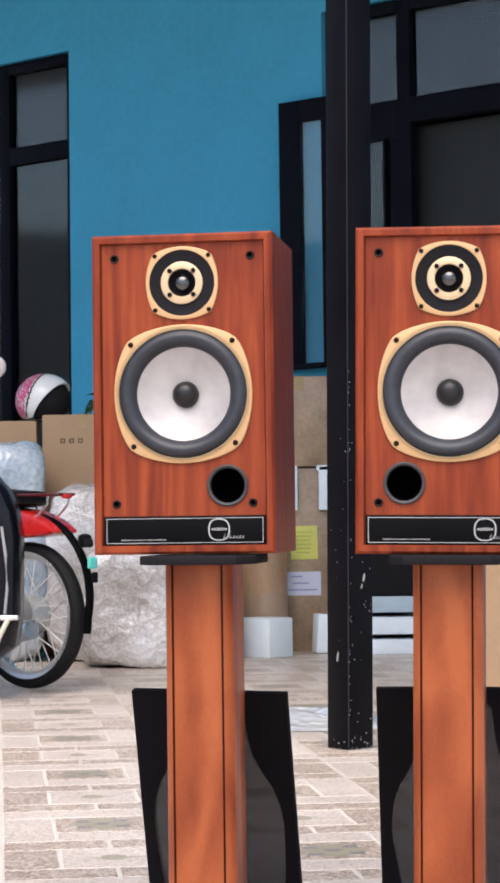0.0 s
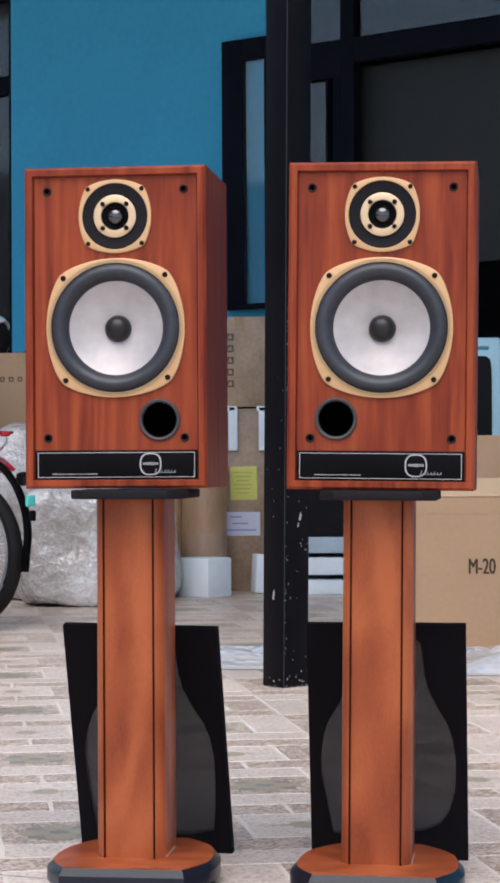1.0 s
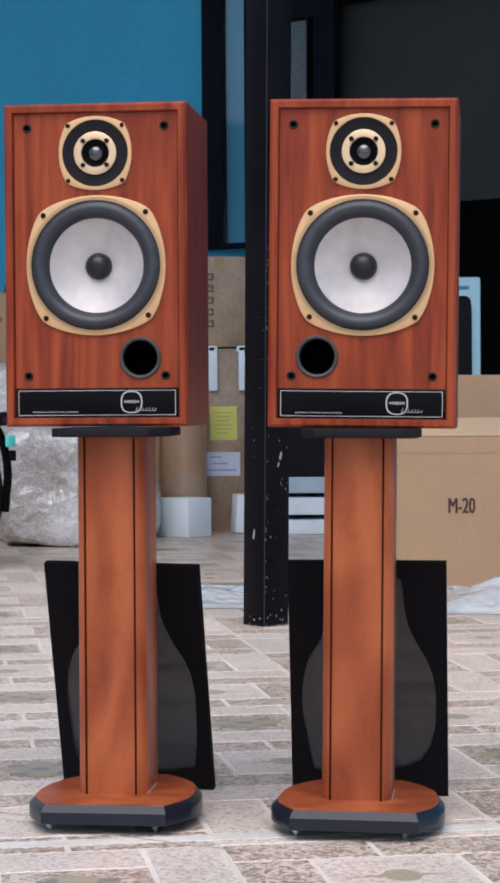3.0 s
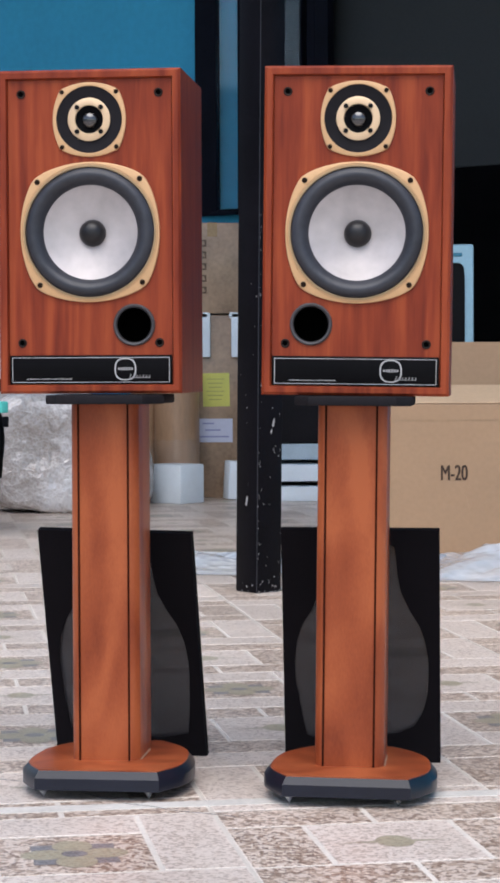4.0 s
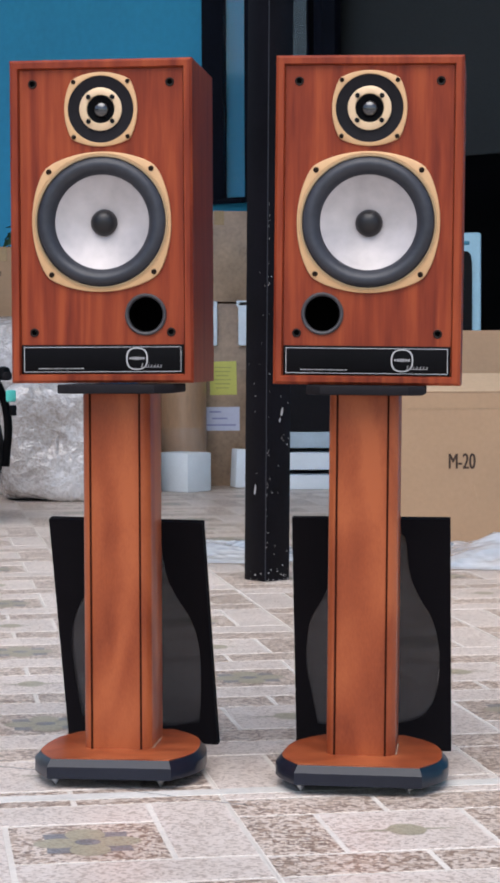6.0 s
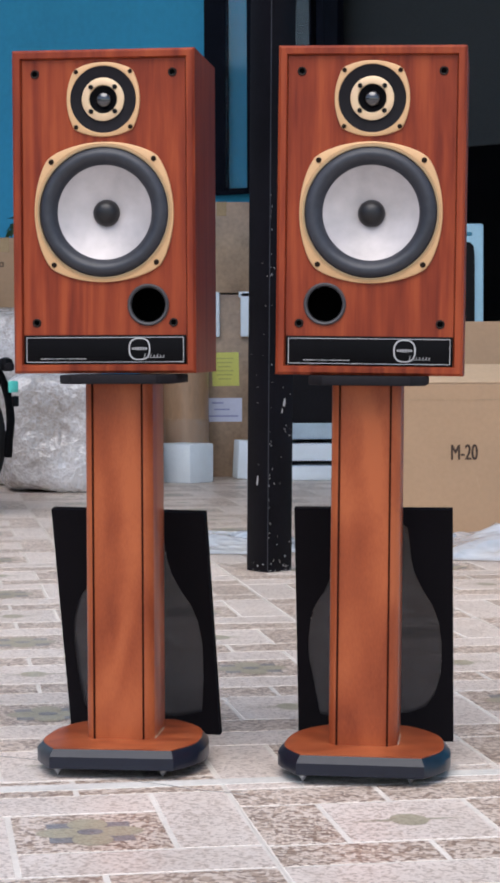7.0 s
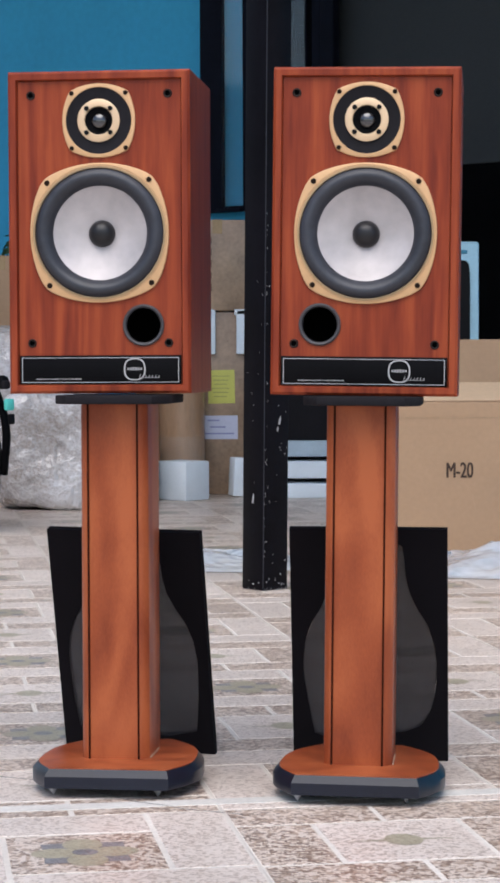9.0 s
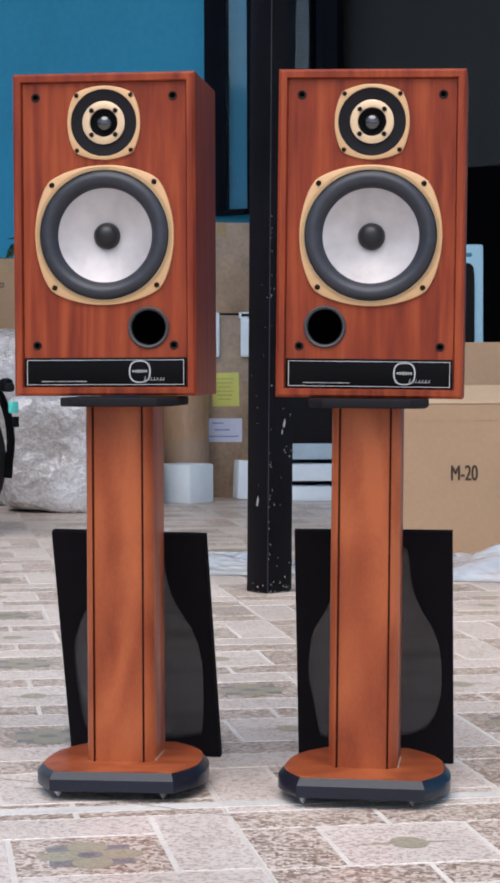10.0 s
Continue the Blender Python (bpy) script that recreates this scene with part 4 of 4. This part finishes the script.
foam_block(pose(-0.512, 7.10, 0, 0, 0, 50), (0.172, 0.21, 0.193), "white foam packing block with a corner forward")
foam_block(pose(-0.20, 7.36, 0, 0, 3, 15), (0.17, 0.12, 0.195), "slightly leaning white foam packing block")

# stack of pale slabs behind the post
for k, (h, z, y, c) in enumerate(((0.072, 0.0, 7.20, FOAM), (0.085, 0.098, 7.22, FOAM), (0.080, 0.206, 7.24, GREY_FOAM))):
    s = thing("foam_slab", pose(0.16, y + 0.2, z, 0, 0, -1), "long white foam slab in a low stack" if k < 2 else "long grey foam slab on top of a low stack", "foam packing", "stacked white foam slabs")
    part("slab", box((0.62, 0.40, h), (0, 0, h / 2), 0.006), c, s)
    if k < 2:
        for x in (-0.2, 0.2):
            part("spacer", box((0.06, 0.34, 0.026), (x, 0.02, h + 0.0135), 0.003), MATTE, s, "dark spacer batten")
# added black block that gives the interior's darkness above the slabs
dark_block = thing("interior_dark_block", pose(0.16, 7.46, 0.287), "black block standing in for the dark interior above the foam slabs", "case")
part("body", box((0.6, 0.42, 0.34), (0, 0, 0.17), 0.015), MATTE, dark_block)
part("handle", tube([(-0.06, -0.215, 0.24), (-0.05, -0.235, 0.24), (0.05, -0.235, 0.24), (0.06, -0.215, 0.24)], 0.006), BLACK, dark_block)

# pale blue cabinet inside the doorway, seen over the carton
unit = thing("small_cabinet", pose(0.672, 5.75, 0.0, 0, 0, 0), "pale blue metal cabinet with a dark window beside the carton", "cabinet")
part("body", box((0.34, 0.35, 1.19), (0, 0.18, 0.595), 0.012), PALE_BLUE, unit)
part("window", prism(shift(squircle(0.235, 0.64, 14, 72), 0.013, 0.790), -0.006, 0.004), BLACK, unit, "rounded dark window")
part("vent", box((0.09, 0.005, 0.016), (0.075, 0.004, 1.145), 0.003), mat("blue_vent", (0.05, 0.22, 0.32)), unit, "narrow blue slot")

# clear plastic sheeting on the paving
def sheet(m, w, d, h, seed, label, material=PLASTIC):
    b = bmesh.new()
    nx, ny = 70, 40
    vs = []
    for j in range(ny + 1):
        for i in range(nx + 1):
            x, y = (i / nx - 0.5) * w, (j / ny - 0.5) * d
            e = max(0, 1 - (2 * x / w) ** 4) * max(0, 1 - (2 * y / d) ** 2)
            p = Vector((x * 4 + seed, y * 4, seed))
            z = e * h * (0.35 + 0.9 * abs(noise.noise(p)) + 0.12 * noise.noise(Vector((p.x * 2.2 + p.y, p.y * 0.9, seed))) + 0.12 * abs(noise.noise(p * 5)))
            edge = 0.05 * noise.noise(Vector((x * 9, y * 9, seed)))
            vs.append(b.verts.new((x + edge, y + edge, z + 0.002)))
    for j in range(ny):
        for i in range(nx):
            a = j * (nx + 1) + i
            b.faces.new((vs[a], vs[a + 1], vs[a + nx + 2], vs[a + nx + 1]))
    t = thing("plastic_sheet", m, label, "plastic sheet", "plastic sheeting")
    part("film", b, material, t)
    return t


sheet(pose(0.98, 3.62, 0, 0, 0, -4), 1.0, 0.85, 0.10, 2.0, "crumpled clear plastic sheet lying before the carton", PLASTIC_SHEET)
sheet(pose(-0.16, 3.85, 0, 0, 0, 8), 0.42, 0.8, 0.05, 7.0, "crumpled clear plastic sheet on the paving beside the post", PLASTIC_SHEET)

wire = thing("thin_wire", pose(0, 0, 0), "thin dark wire lying loose across the paving", "wire")
part("strand", tube([(-0.44, 0.135, 0.0015), (-0.36, 0.10, 0.0015), (-0.31, 0.075, 0.0015), (-0.26, 0.03, 0.0015), (-0.21, -0.03, 0.0015), (-0.165, -0.075, 0.0015), (-0.12, -0.10, 0.0015), (-0.09, -0.125, 0.0015), (-0.04, -0.145, 0.0015), (0.0, -0.165, 0.0015)], 0.00045, 6), mat("wire_grey", (0.16, 0.15, 0.15)), wire)

# sacks of packing film and cartons by the tall window
def sack(m, size, seed, label, material):
    t = thing("plastic_sack", m, label, "sack", "clear sacks of packing film")
    part("film", crumple(size, (48, 48), 0.022, seed, 5.5), material, t)
    return t


sack(pose(-1.09, 6.50, 0, 0, 0, 8), (0.48, 0.40, 0.56), 4, "bulging clear plastic sack of white packing film", PLASTIC)
sack(pose(-1.30, 6.94, 0, 0, 4, -12), (0.52, 0.42, 0.87), 12, "tall clear plastic sack of packing film", PLASTIC)
sack(pose(-1.82, 6.98, 0, 0, 0, 20), (0.44, 0.44, 1.06), 9, "tall bluish clear plastic sack of packing film", PLASTIC_BLUE)
sack(pose(-0.80, 6.98, 0, 0, 0, -5), (0.34, 0.30, 0.50), 6, "small clear plastic sack of packing film", PLASTIC)
packed_box(pose(-1.42, 7.42, 0, 0, 0, -2), (0.42, 0.40, 1.218), "tall plain brown carton with small printed marks", CARD, True, [(-0.105, 1.085, 0.012), (-0.06, 1.085, 0.012), (-0.015, 1.085, 0.012)])
packed_box(pose(-1.96, 7.42, 0, 0, 0, 5), (0.55, 0.40, 1.19), "brown carton with its lid open behind the sacks", CARD)

# helmet on the carton
hel = thing("motorcycle_helmet", pose(-1.640, 7.34, 1.193, 0, 0, -18) @ Matrix.Diagonal((1.14, 1.14, 1.06, 1)), "white open-face helmet with a pink pattern resting on cartons", "helmet")
b = bmesh.new()
bmesh.ops.create_uvsphere(b, u_segments=36, v_segments=22, radius=1)
for v in b.verts:
    v.co = Vector((v.co.x * 0.135, v.co.y * 0.118, v.co.z * 0.128 + 0.1))
for co, no in (((0, 0, 0.012), (0, 0, -1)), ((0.035, 0, 0.085), (0.80, 0, -0.60))):
    bmesh.ops.bisect_plane(b, geom=b.verts[:] + b.edges[:] + b.faces[:], plane_co=co, plane_no=no, clear_outer=True)
bmesh.ops.solidify(b, geom=b.faces[:], thickness=0.012)
part("shell", b, WHITE, hel)
b = bmesh.new()
bmesh.ops.create_uvsphere(b, u_segments=30, v_segments=18, radius=1)
for v in b.verts:
    v.co = Vector((v.co.x * 0.118, v.co.y * 0.103, v.co.z * 0.112 + 0.1))
bmesh.ops.delete(b, geom=[f for f in b.faces if f.calc_center_median().z < 0.015], context="FACES")
part("lining", b, MATTE, hel, "black padded lining")
rnd = random.Random(8)
for lo, hi, gap, grow, material, name, lab in ((-0.112, -0.034, 0.28, 0.0018, PINK, "graphic", "pink printed pattern"), (-0.029, -0.020, 0.0, 0.0016, BLACK, "stripe", "black stripe"), (-0.121, -0.115, 0.0, 0.0016, BLACK, "stripe", "black stripe")):
    b = bmesh.new()
    bmesh.ops.create_uvsphere(b, u_segments=110, v_segments=70, radius=1)
    for v in b.verts:
        v.co = Vector((v.co.x * (0.135 + grow), v.co.y * (0.118 + grow), v.co.z * (0.128 + grow) + 0.1))
    gone = []
    for g in b.faces:
        p = g.calc_center_median()
        q = p.x - 0.30 * (p.z - 0.1)
        if not lo < q < hi or p.z < 0.016 or rnd.random() < gap:
            gone.append(g)
    bmesh.ops.delete(b, geom=gone, context="FACES")
    part(name, b, material, hel, lab)

# small plant behind the carton
plant = thing("potted_plant", pose(-1.31, 7.76, 0), "leafy dark green potted plant behind the cartons", "plant")
part("pot", lathe([(0, 0), (0.12, 0), (0.15, 0.95), (0.14, 0.95), (0.13, 0.9), (0, 0.9)], 28, axis="z"), mat("dark_pot", (0.06, 0.05, 0.045)), plant)
b = bmesh.new()
rnd = random.Random(3)
for k in range(320):
    a, r = rnd.uniform(0, 6.283), rnd.uniform(0.01, 0.17)
    q = Matrix.Translation((r * math.cos(a), r * math.sin(a), rnd.uniform(1.12, 1.36))) @ Euler((rnd.uniform(-1, 1), rnd.uniform(-1, 1), a)).to_matrix().to_4x4()
    L = rnd.uniform(0.04, 0.085)
    vs = [b.verts.new(q @ Vector(p)) for p in ((0, 0, 0), (L * 0.4, L * 0.22, 0.008), (L, 0, -0.012), (L * 0.4, -L * 0.22, 0.008))]
    b.faces.new(vs)
tagged(part("leaves", b, GREEN, plant), kind="stuff")


# ---------------------------------------------------------------- motorcycles
bike = thing("motorcycle", pose(-1.366, 5.24, 0, 0, 0, -36), "red underbone motorcycle with a spoked rear wheel", "motorcycle")
R = 0.298
wheel = part("wheel", lathe([(0.230, -0.016), (0.238, -0.022), (0.244, -0.026), (0.258, -0.029), (0.260, -0.024), (0.248, -0.012), (0.242, 0.0), (0.248, 0.012), (0.260, 0.024), (0.258, 0.029), (0.244, 0.026), (0.238, 0.022), (0.230, 0.016), (0.228, 0.0), (0.230, -0.016)], 64, (0, 0, R)), STEEL, bike, "chrome spoked wheel rim")
part("tyre", lathe([(0.253, -0.020), (0.266, -0.034), (0.282, -0.034), (0.294, -0.02), (R, 0.0), (0.294, 0.02), (0.282, 0.034), (0.266, 0.034), (0.253, 0.020)], 64, (0, 0, R)), TYRE, wheel, "black road tyre")
part("hub", lathe([(0.0, -0.06), (0.03, -0.06), (0.075, -0.045), (0.078, 0.045), (0.03, 0.06), (0.0, 0.06)], 32, (0, 0, R)), ALLOY, wheel, "dull alloy hub drum")
for k in range(36):
    a = 2 * math.pi * k / 36
    c = a + (0.35 if k % 2 else -0.35)
    side = 0.035 if (k // 2) % 2 else -0.035
    part("spoke", tube([(0.075 * math.cos(c), side, R + 0.075 * math.sin(c)), (0.236 * math.cos(a), side * 0.1, R + 0.236 * math.sin(a))], 0.0032, 6), SPOKE, wheel)
# mudguard arc over and behind the wheel
b = bmesh.new()
rows = []
for k in range(33):
    a = radians(-12 + 124 * k / 32)
    rr = 0.328 + 0.086 * math.sin(max(a, 0))
    rows.append([b.verts.new(((rr + dr) * math.cos(a) + 0.012, yy, R + (rr + dr) * math.sin(a))) for yy, dr in ((-0.020, -0.014), (-0.018, -0.004), (-0.010, 0.002), (0, 0.004), (0.010, 0.002), (0.018, -0.004), (0.020, -0.014))])
for r, s in zip(rows, rows[1:]):
    for i in range(6):
        b.faces.new((r[i], r[i + 1], s[i + 1], s[i]))
bmesh.ops.solidify(b, geom=b.faces[:], thickness=0.003)
part("mudguard", b, BLACK, bike, "black rear mudguard")
# red tail cover
b = prism([(-0.62, 0.59), (-0.30, 0.605), (0.02, 0.612), (0.15, 0.622), (0.200, 0.630), (0.205, 0.638), (0.185, 0.655), (0.140, 0.682), (0.075, 0.708), (0.0, 0.726), (-0.10, 0.736), (-0.25, 0.742), (-0.62, 0.745)], -0.075, 0.075, bevel=0.007)
part("tail_cover", b, RED, bike, "glossy red tail cover")
part("seat", prism([(-0.72, 0.742), (-0.05, 0.735), (0.02, 0.75), (0.0, 0.80), (-0.2, 0.815), (-0.7, 0.80)], -0.12, 0.12, bevel=0.03), MATTE, bike, "black padded seat")
rack = part("rack", tube([(-0.06, -0.07, 0.785), (0.18, -0.07, 0.785), (0.212, -0.045, 0.785), (0.212, 0.045, 0.785), (0.18, 0.07, 0.785), (-0.06, 0.07, 0.785)], 0.006), RACK_RED, bike, "dark red luggage rack")
for x in (0.02, 0.09, 0.16):
    part("rack_bar", tube([(x, -0.07, 0.785), (x, 0.07, 0.785)], 0.006), RACK_RED, rack)
for y in (-0.06, 0.06):
    part("rack_stay", tube([(0.17, y, 0.785), (0.165, y, 0.745), (0.11, y, 0.70), (0.04, y, 0.69)], 0.005), STEEL, rack, "bent chrome stay")
    part("rack_stay", tube([(0.0, y, 0.785), (-0.02, y, 0.71)], 0.005), STEEL, rack, "bent chrome stay")
part("tail_lamp", box((0.024, 0.045, 0.020), (0.218, 0, 0.778), 0.008), RED, bike, "small red tail lamp")
lamp = part("indicator", box((0.05, 0.05, 0.055), (0.365, -0.05, 0.600), 0.018), BLACK, bike, "black indicator lamp")
part("lens", box((0.03, 0.042, 0.035), (0.385, -0.052, 0.590), 0.012), MATTE, lamp)
part("reflector", box((0.018, 0.045, 0.046), (0.400, -0.045, 0.512), 0.006), LAMP_GREEN, bike, "small teal reflector")
part("reflector_bracket", box((0.012, 0.03, 0.042), (0.412, -0.045, 0.455), 0.004), BLACK, bike, "black bracket with a pale band")
part("chain_case", prism([(-0.36, 0.345), (-0.20, 0.352), (-0.06, 0.350), (0.02, 0.330), (0.05, 0.300), (0.02, 0.268), (-0.06, 0.252), (-0.20, 0.250), (-0.36, 0.255)], -0.118, -0.102, bevel=0.006), ALLOY, bike, "rounded pale metal chain case")
part("swing_arm", box((0.46, 0.025, 0.05), (-0.21, -0.095, R + 0.005), 0.008), ALLOY, bike)
part("shock_absorber", tube([(0.0, -0.10, R + 0.03), (-0.06, -0.10, R + 0.20), (-0.075, -0.10, R + 0.24), (-0.12, -0.10, 0.66)], [0.024, 0.024, 0.014, 0.014], 14), ALLOY, bike, "dull silver shock absorber")
part("brake_plate", lathe([(0.0, -0.075), (0.06, -0.073), (0.085, -0.065), (0.088, -0.052)], 30, (0, 0, R)), ALLOY, bike, "round alloy brake plate")
part("exhaust", tube([(-0.7, -0.13, 0.20), (-0.35, -0.135, 0.19), (-0.05, -0.14, 0.215), (0.16, -0.145, 0.25)], [0.018, 0.035, 0.042, 0.04], 18), STEEL, bike, "chrome exhaust pipe")
part("frame_tube", tube([(-0.45, 0, 0.33), (-0.7, 0, 0.42), (-1.0, 0, 0.80)], 0.035, 14), RED, bike)
part("engine", box((0.34, 0.2, 0.2), (-0.55, 0, 0.29), 0.03), ALLOY, bike)
fw = part("wheel", lathe([(0.232, -0.016), (0.244, -0.019), (0.232, 0.0), (0.244, 0.019), (0.232, 0.016), (0.229, 0), (0.232, -0.016)], 48, (-1.2, 0, R)), STEEL, bike)
part("tyre", lathe([(0.240, -0.020), (0.262, -0.034), (0.29, -0.024), (R, 0.0), (0.29, 0.024), (0.262, 0.034), (0.240, 0.020)], 48, (-1.2, 0, R)), TYRE, fw)
part("fork", tube([(-1.2, -0.06, R), (-1.0, -0.06, 0.9)], 0.017, 10), STEEL, bike)
part("fork", tube([(-1.2, 0.06, R), (-1.0, 0.06, 0.9)], 0.017, 10), STEEL, bike)
part("handlebar", tube([(-0.85, -0.32, 1.02), (-0.98, -0.12, 0.98), (-0.98, 0.12, 0.98), (-0.85, 0.32, 1.02)], 0.011, 10), STEEL, bike)
part("stand_leg", tube([(-0.38, -0.1, 0.24), (-0.33, -0.17, 0.012)], 0.010, 8), MATTE, bike)

# black scooter standing nearer, its leg shield at the edge
sc = thing("motor_scooter", pose(-1.49, 4.75, 0, 0, 0, 0), "black motor scooter with a rounded leg shield and silver trim", "scooter")
pts = [(-0.55, 0.25), (-0.10, 0.13), (0.07, 0.14), (0.155, 0.20), (0.175, 0.32), (0.178, 0.62), (0.165, 0.72), (0.13, 0.80), (0.07, 0.87), (0.0, 0.90), (-0.20, 0.92), (-0.55, 0.90)]
part("body", prism(pts, -0.12, 0.12, bevel=0.05), mat("gloss_black", (0.005, 0.005, 0.009), rough=0.22, coat=0.08, spec=0.2, bump=0.02), sc, "glossy black rounded bodywork")
part("trim", tube([(0.125, -0.128, 0.66), (0.14, -0.13, 0.55), (0.145, -0.13, 0.42), (0.135, -0.128, 0.33)], 0.006, 8), mat("grey_trim", (0.30, 0.30, 0.32)), sc, "thin grey trim line")
part("foot_peg", box((0.075, 0.03, 0.02), (0.15, -0.13, 0.315), 0.005), STEEL, sc, "bright foot peg")
part("guard_bar", tube([(0.15, -0.14, 0.31), (0.12, -0.15, 0.25), (0.10, -0.15, 0.20), (0.06, -0.145, 0.16), (0.0, -0.14, 0.15)], 0.010, 10), mat("cream_bar", (0.62, 0.58, 0.48), rough=0.35), sc, "cream tubular guard bar")
for x in (-0.25, -1.35):
    w = part("wheel", lathe([(0.0, -0.04), (0.12, -0.04), (0.13, 0.0), (0.12, 0.04), (0.0, 0.04)], 36, (x, 0, 0.2)), ALLOY, sc)
    part("tyre", lathe([(0.125, -0.04), (0.17, -0.05), (0.195, -0.03), (0.2, 0.0), (0.195, 0.03), (0.17, 0.05), (0.125, 0.04)], 36, (x, 0, 0.2)), TYRE, w)
mir = part("mirror", lathe([(0, -0.016), (0.030, -0.014), (0.042, -0.006), (0.044, 0.004), (0.036, 0.014), (0, 0.018)], 32, (0.080, 0, 1.275)), mat("pale_mirror_shell", (0.42, 0.38, 0.39), rough=0.3), sc, "pale round mirror")
part("stem", tube([(0.06, 0.0, 1.24), (-0.02, 0.0, 1.08), (-0.08, 0.0, 0.90)], 0.006, 8), BLACK, mir)
part("tail_body", prism([(-1.5, 0.35), (-0.5, 0.25), (-0.5, 0.72), (-0.9, 0.78), (-1.5, 0.62)], -0.14, 0.14, bevel=0.05), mat("gloss_black", (0.005, 0.005, 0.009), rough=0.22, coat=0.08, spec=0.2), sc)


# ---------------------------------------------------------------- paving: flower tiles and diamond tiles, laid alternately
def slab(b, u0, u1, v0, v1, slot, z=0.0, low=-0.0007, c=0.0005):
    g = 0.0040
    u0, u1, v0, v1 = u0 + g, u1 - g, v0 + g, v1 - g
    lo = [b.verts.new(p) for p in ((u0, v0, low), (u1, v0, low), (u1, v1, low), (u0, v1, low))]
    hi = [b.verts.new(p) for p in ((u0 + c, v0 + c, z), (u1 - c, v0 + c, z), (u1 - c, v1 - c, z), (u0 + c, v1 - c, z))]
    for i in range(4):
        b.faces.new((lo[i], lo[(i + 1) % 4], hi[(i + 1) % 4], hi[i])).material_index = slot
    b.faces.new(hi).material_index = slot


def spot(b, pts, slot, z=0.00025):
    b.faces.new([b.verts.new((x, y, z)) for x, y in pts]).material_index = slot


def oval(x, y, a, c, n=16):
    return [(x + a * math.cos(2 * math.pi * i / n), y + c * math.sin(2 * math.pi * i / n)) for i in range(n)]


def tile_mesh(kind):
    b = bmesh.new()
    hu, hv = PU / 2, PV / 2
    base = [b.verts.new(p) for p in ((-hu + 0.0004, -hv + 0.0004, -0.0005), (hu - 0.0004, -hv + 0.0004, -0.0005), (hu - 0.0004, hv - 0.0004, -0.0005), (-hu + 0.0004, hv - 0.0004, -0.0005))]
    b.faces.new(base).material_index = 2
    cu, cv = 0.107, 0.112
    if kind == "flower":
        slab(b, -cu, cu, -cv, cv, 1)
        slab(b, -hu, cu, cv, hv, 0)
        slab(b, cu, hu, -cv, hv, 0)
        slab(b, -cu, hu, -hv, -cv, 0)
        slab(b, -hu, -cu, -hv, cv, 0)
        for sx in (-1, 1):
            for sy in (-1, 1):
                spot(b, [(sx * x, sy * y) for x, y in ((0.018, 0.018), (0.056, 0.014), (0.058, 0.056), (0.015, 0.058))][:: sx * sy], 4)
        for x, y, a, c, z in ((-0.040, 0, 0.034, 0.028, 0.00035), (0.040, 0, 0.034, 0.028, 0.00045), (0, 0.045, 0.028, 0.034, 0.00055), (0, -0.045, 0.028, 0.034, 0.00065)):
            spot(b, oval(x, y, a, c), 3, z)
        spot(b, oval(0, 0, 0.018, 0.018), 4, 0.0008)
    else:
        cv = 0.12
        slab(b, -cu, cu, -cv, cv, 0)
        for s in (-1, 1):
            slab(b, *sorted((s * cu, s * hu)), -cv, cv, 1)
            for a0, a1 in ((-hu, 0), (0, hu)):
                slab(b, a0, a1, *sorted((s * cv, s * hv)), 1)
        spot(b, oval(0, 0, 0.027, 0.036), 3, 0.0004)
        spot(b, [(-0.080, 0), (0, -0.008), (0.080, 0), (0, 0.008)], 3, 0.0003)
    me = bpy.data.meshes.new(kind + "_tile")
    bmesh.ops.recalc_face_normals(b, faces=b.faces)
    for f in b.faces:
        if f.normal.z < -0.5:
            f.normal_flip()
    b.to_mesh(me)
    b.free()
    for x in (PLAIN, PEBBLE, JOINT, OLIVE, SLATE):
        me.materials.append(x)
    return me


TILES = {"flower": tile_mesh("flower"), "diamond": tile_mesh("diamond")}
pavement = part("pavement", box((11.10, 13.54, 0.02), (-0.28, 2.91, -0.0142)), JOINT, None)
pavement.matrix_world = on_grid(0, 0)
tagged(pavement, "pale stone-look paving tiles with flower and diamond motifs", "paving", kind="structure")
band = part("cement_band", box((9.0, 0.040, 0.004), (0, 0, -0.0012), 0.0006, seg=1), BAND, pavement, "pale cement band between two rows of tiles")
band.matrix_local = Matrix.Translation((0, V0 + PV / 2 + 0.062, 0))
rest = []
for i in range(-12, 13):
    for j in range(-7, 22):
        kind = "flower" if (i + j) % 2 == 0 else "diamond"
        u, v = U0 + i * PU, V0 + j * PV
        if -2 <= i <= 5 and -2 <= j <= 18:
            t = new("tile", TILES[kind])
            t.parent = pavement
            t.matrix_local = Matrix.Translation((u, v, rnd.uniform(-0.00015, 0.00015))) @ Matrix.Rotation(radians(rnd.uniform(-0.05, 0.05)), 4, "Z")
        else:
            rest.append((kind, u, v))
me = bpy.data.meshes.new("outer_tiles")
V, F, S = [], [], []
for kind, u, v in rest:
    src, o = TILES[kind], len(V)
    V += [(p.co.x + u, p.co.y + v, p.co.z) for p in src.vertices]
    for p in src.polygons:
        F.append([o + k for k in p.vertices])
        S.append(p.material_index)
me.from_pydata(V, [], F)
for x in (PLAIN, PEBBLE, JOINT, OLIVE, SLATE):
    me.materials.append(x)
me.polygons.foreach_set("material_index", S)
outer = new("outer_tiles", me)
outer.parent = pavement
tagged(outer, "more of the same paving tiles further out", kind="stuff")
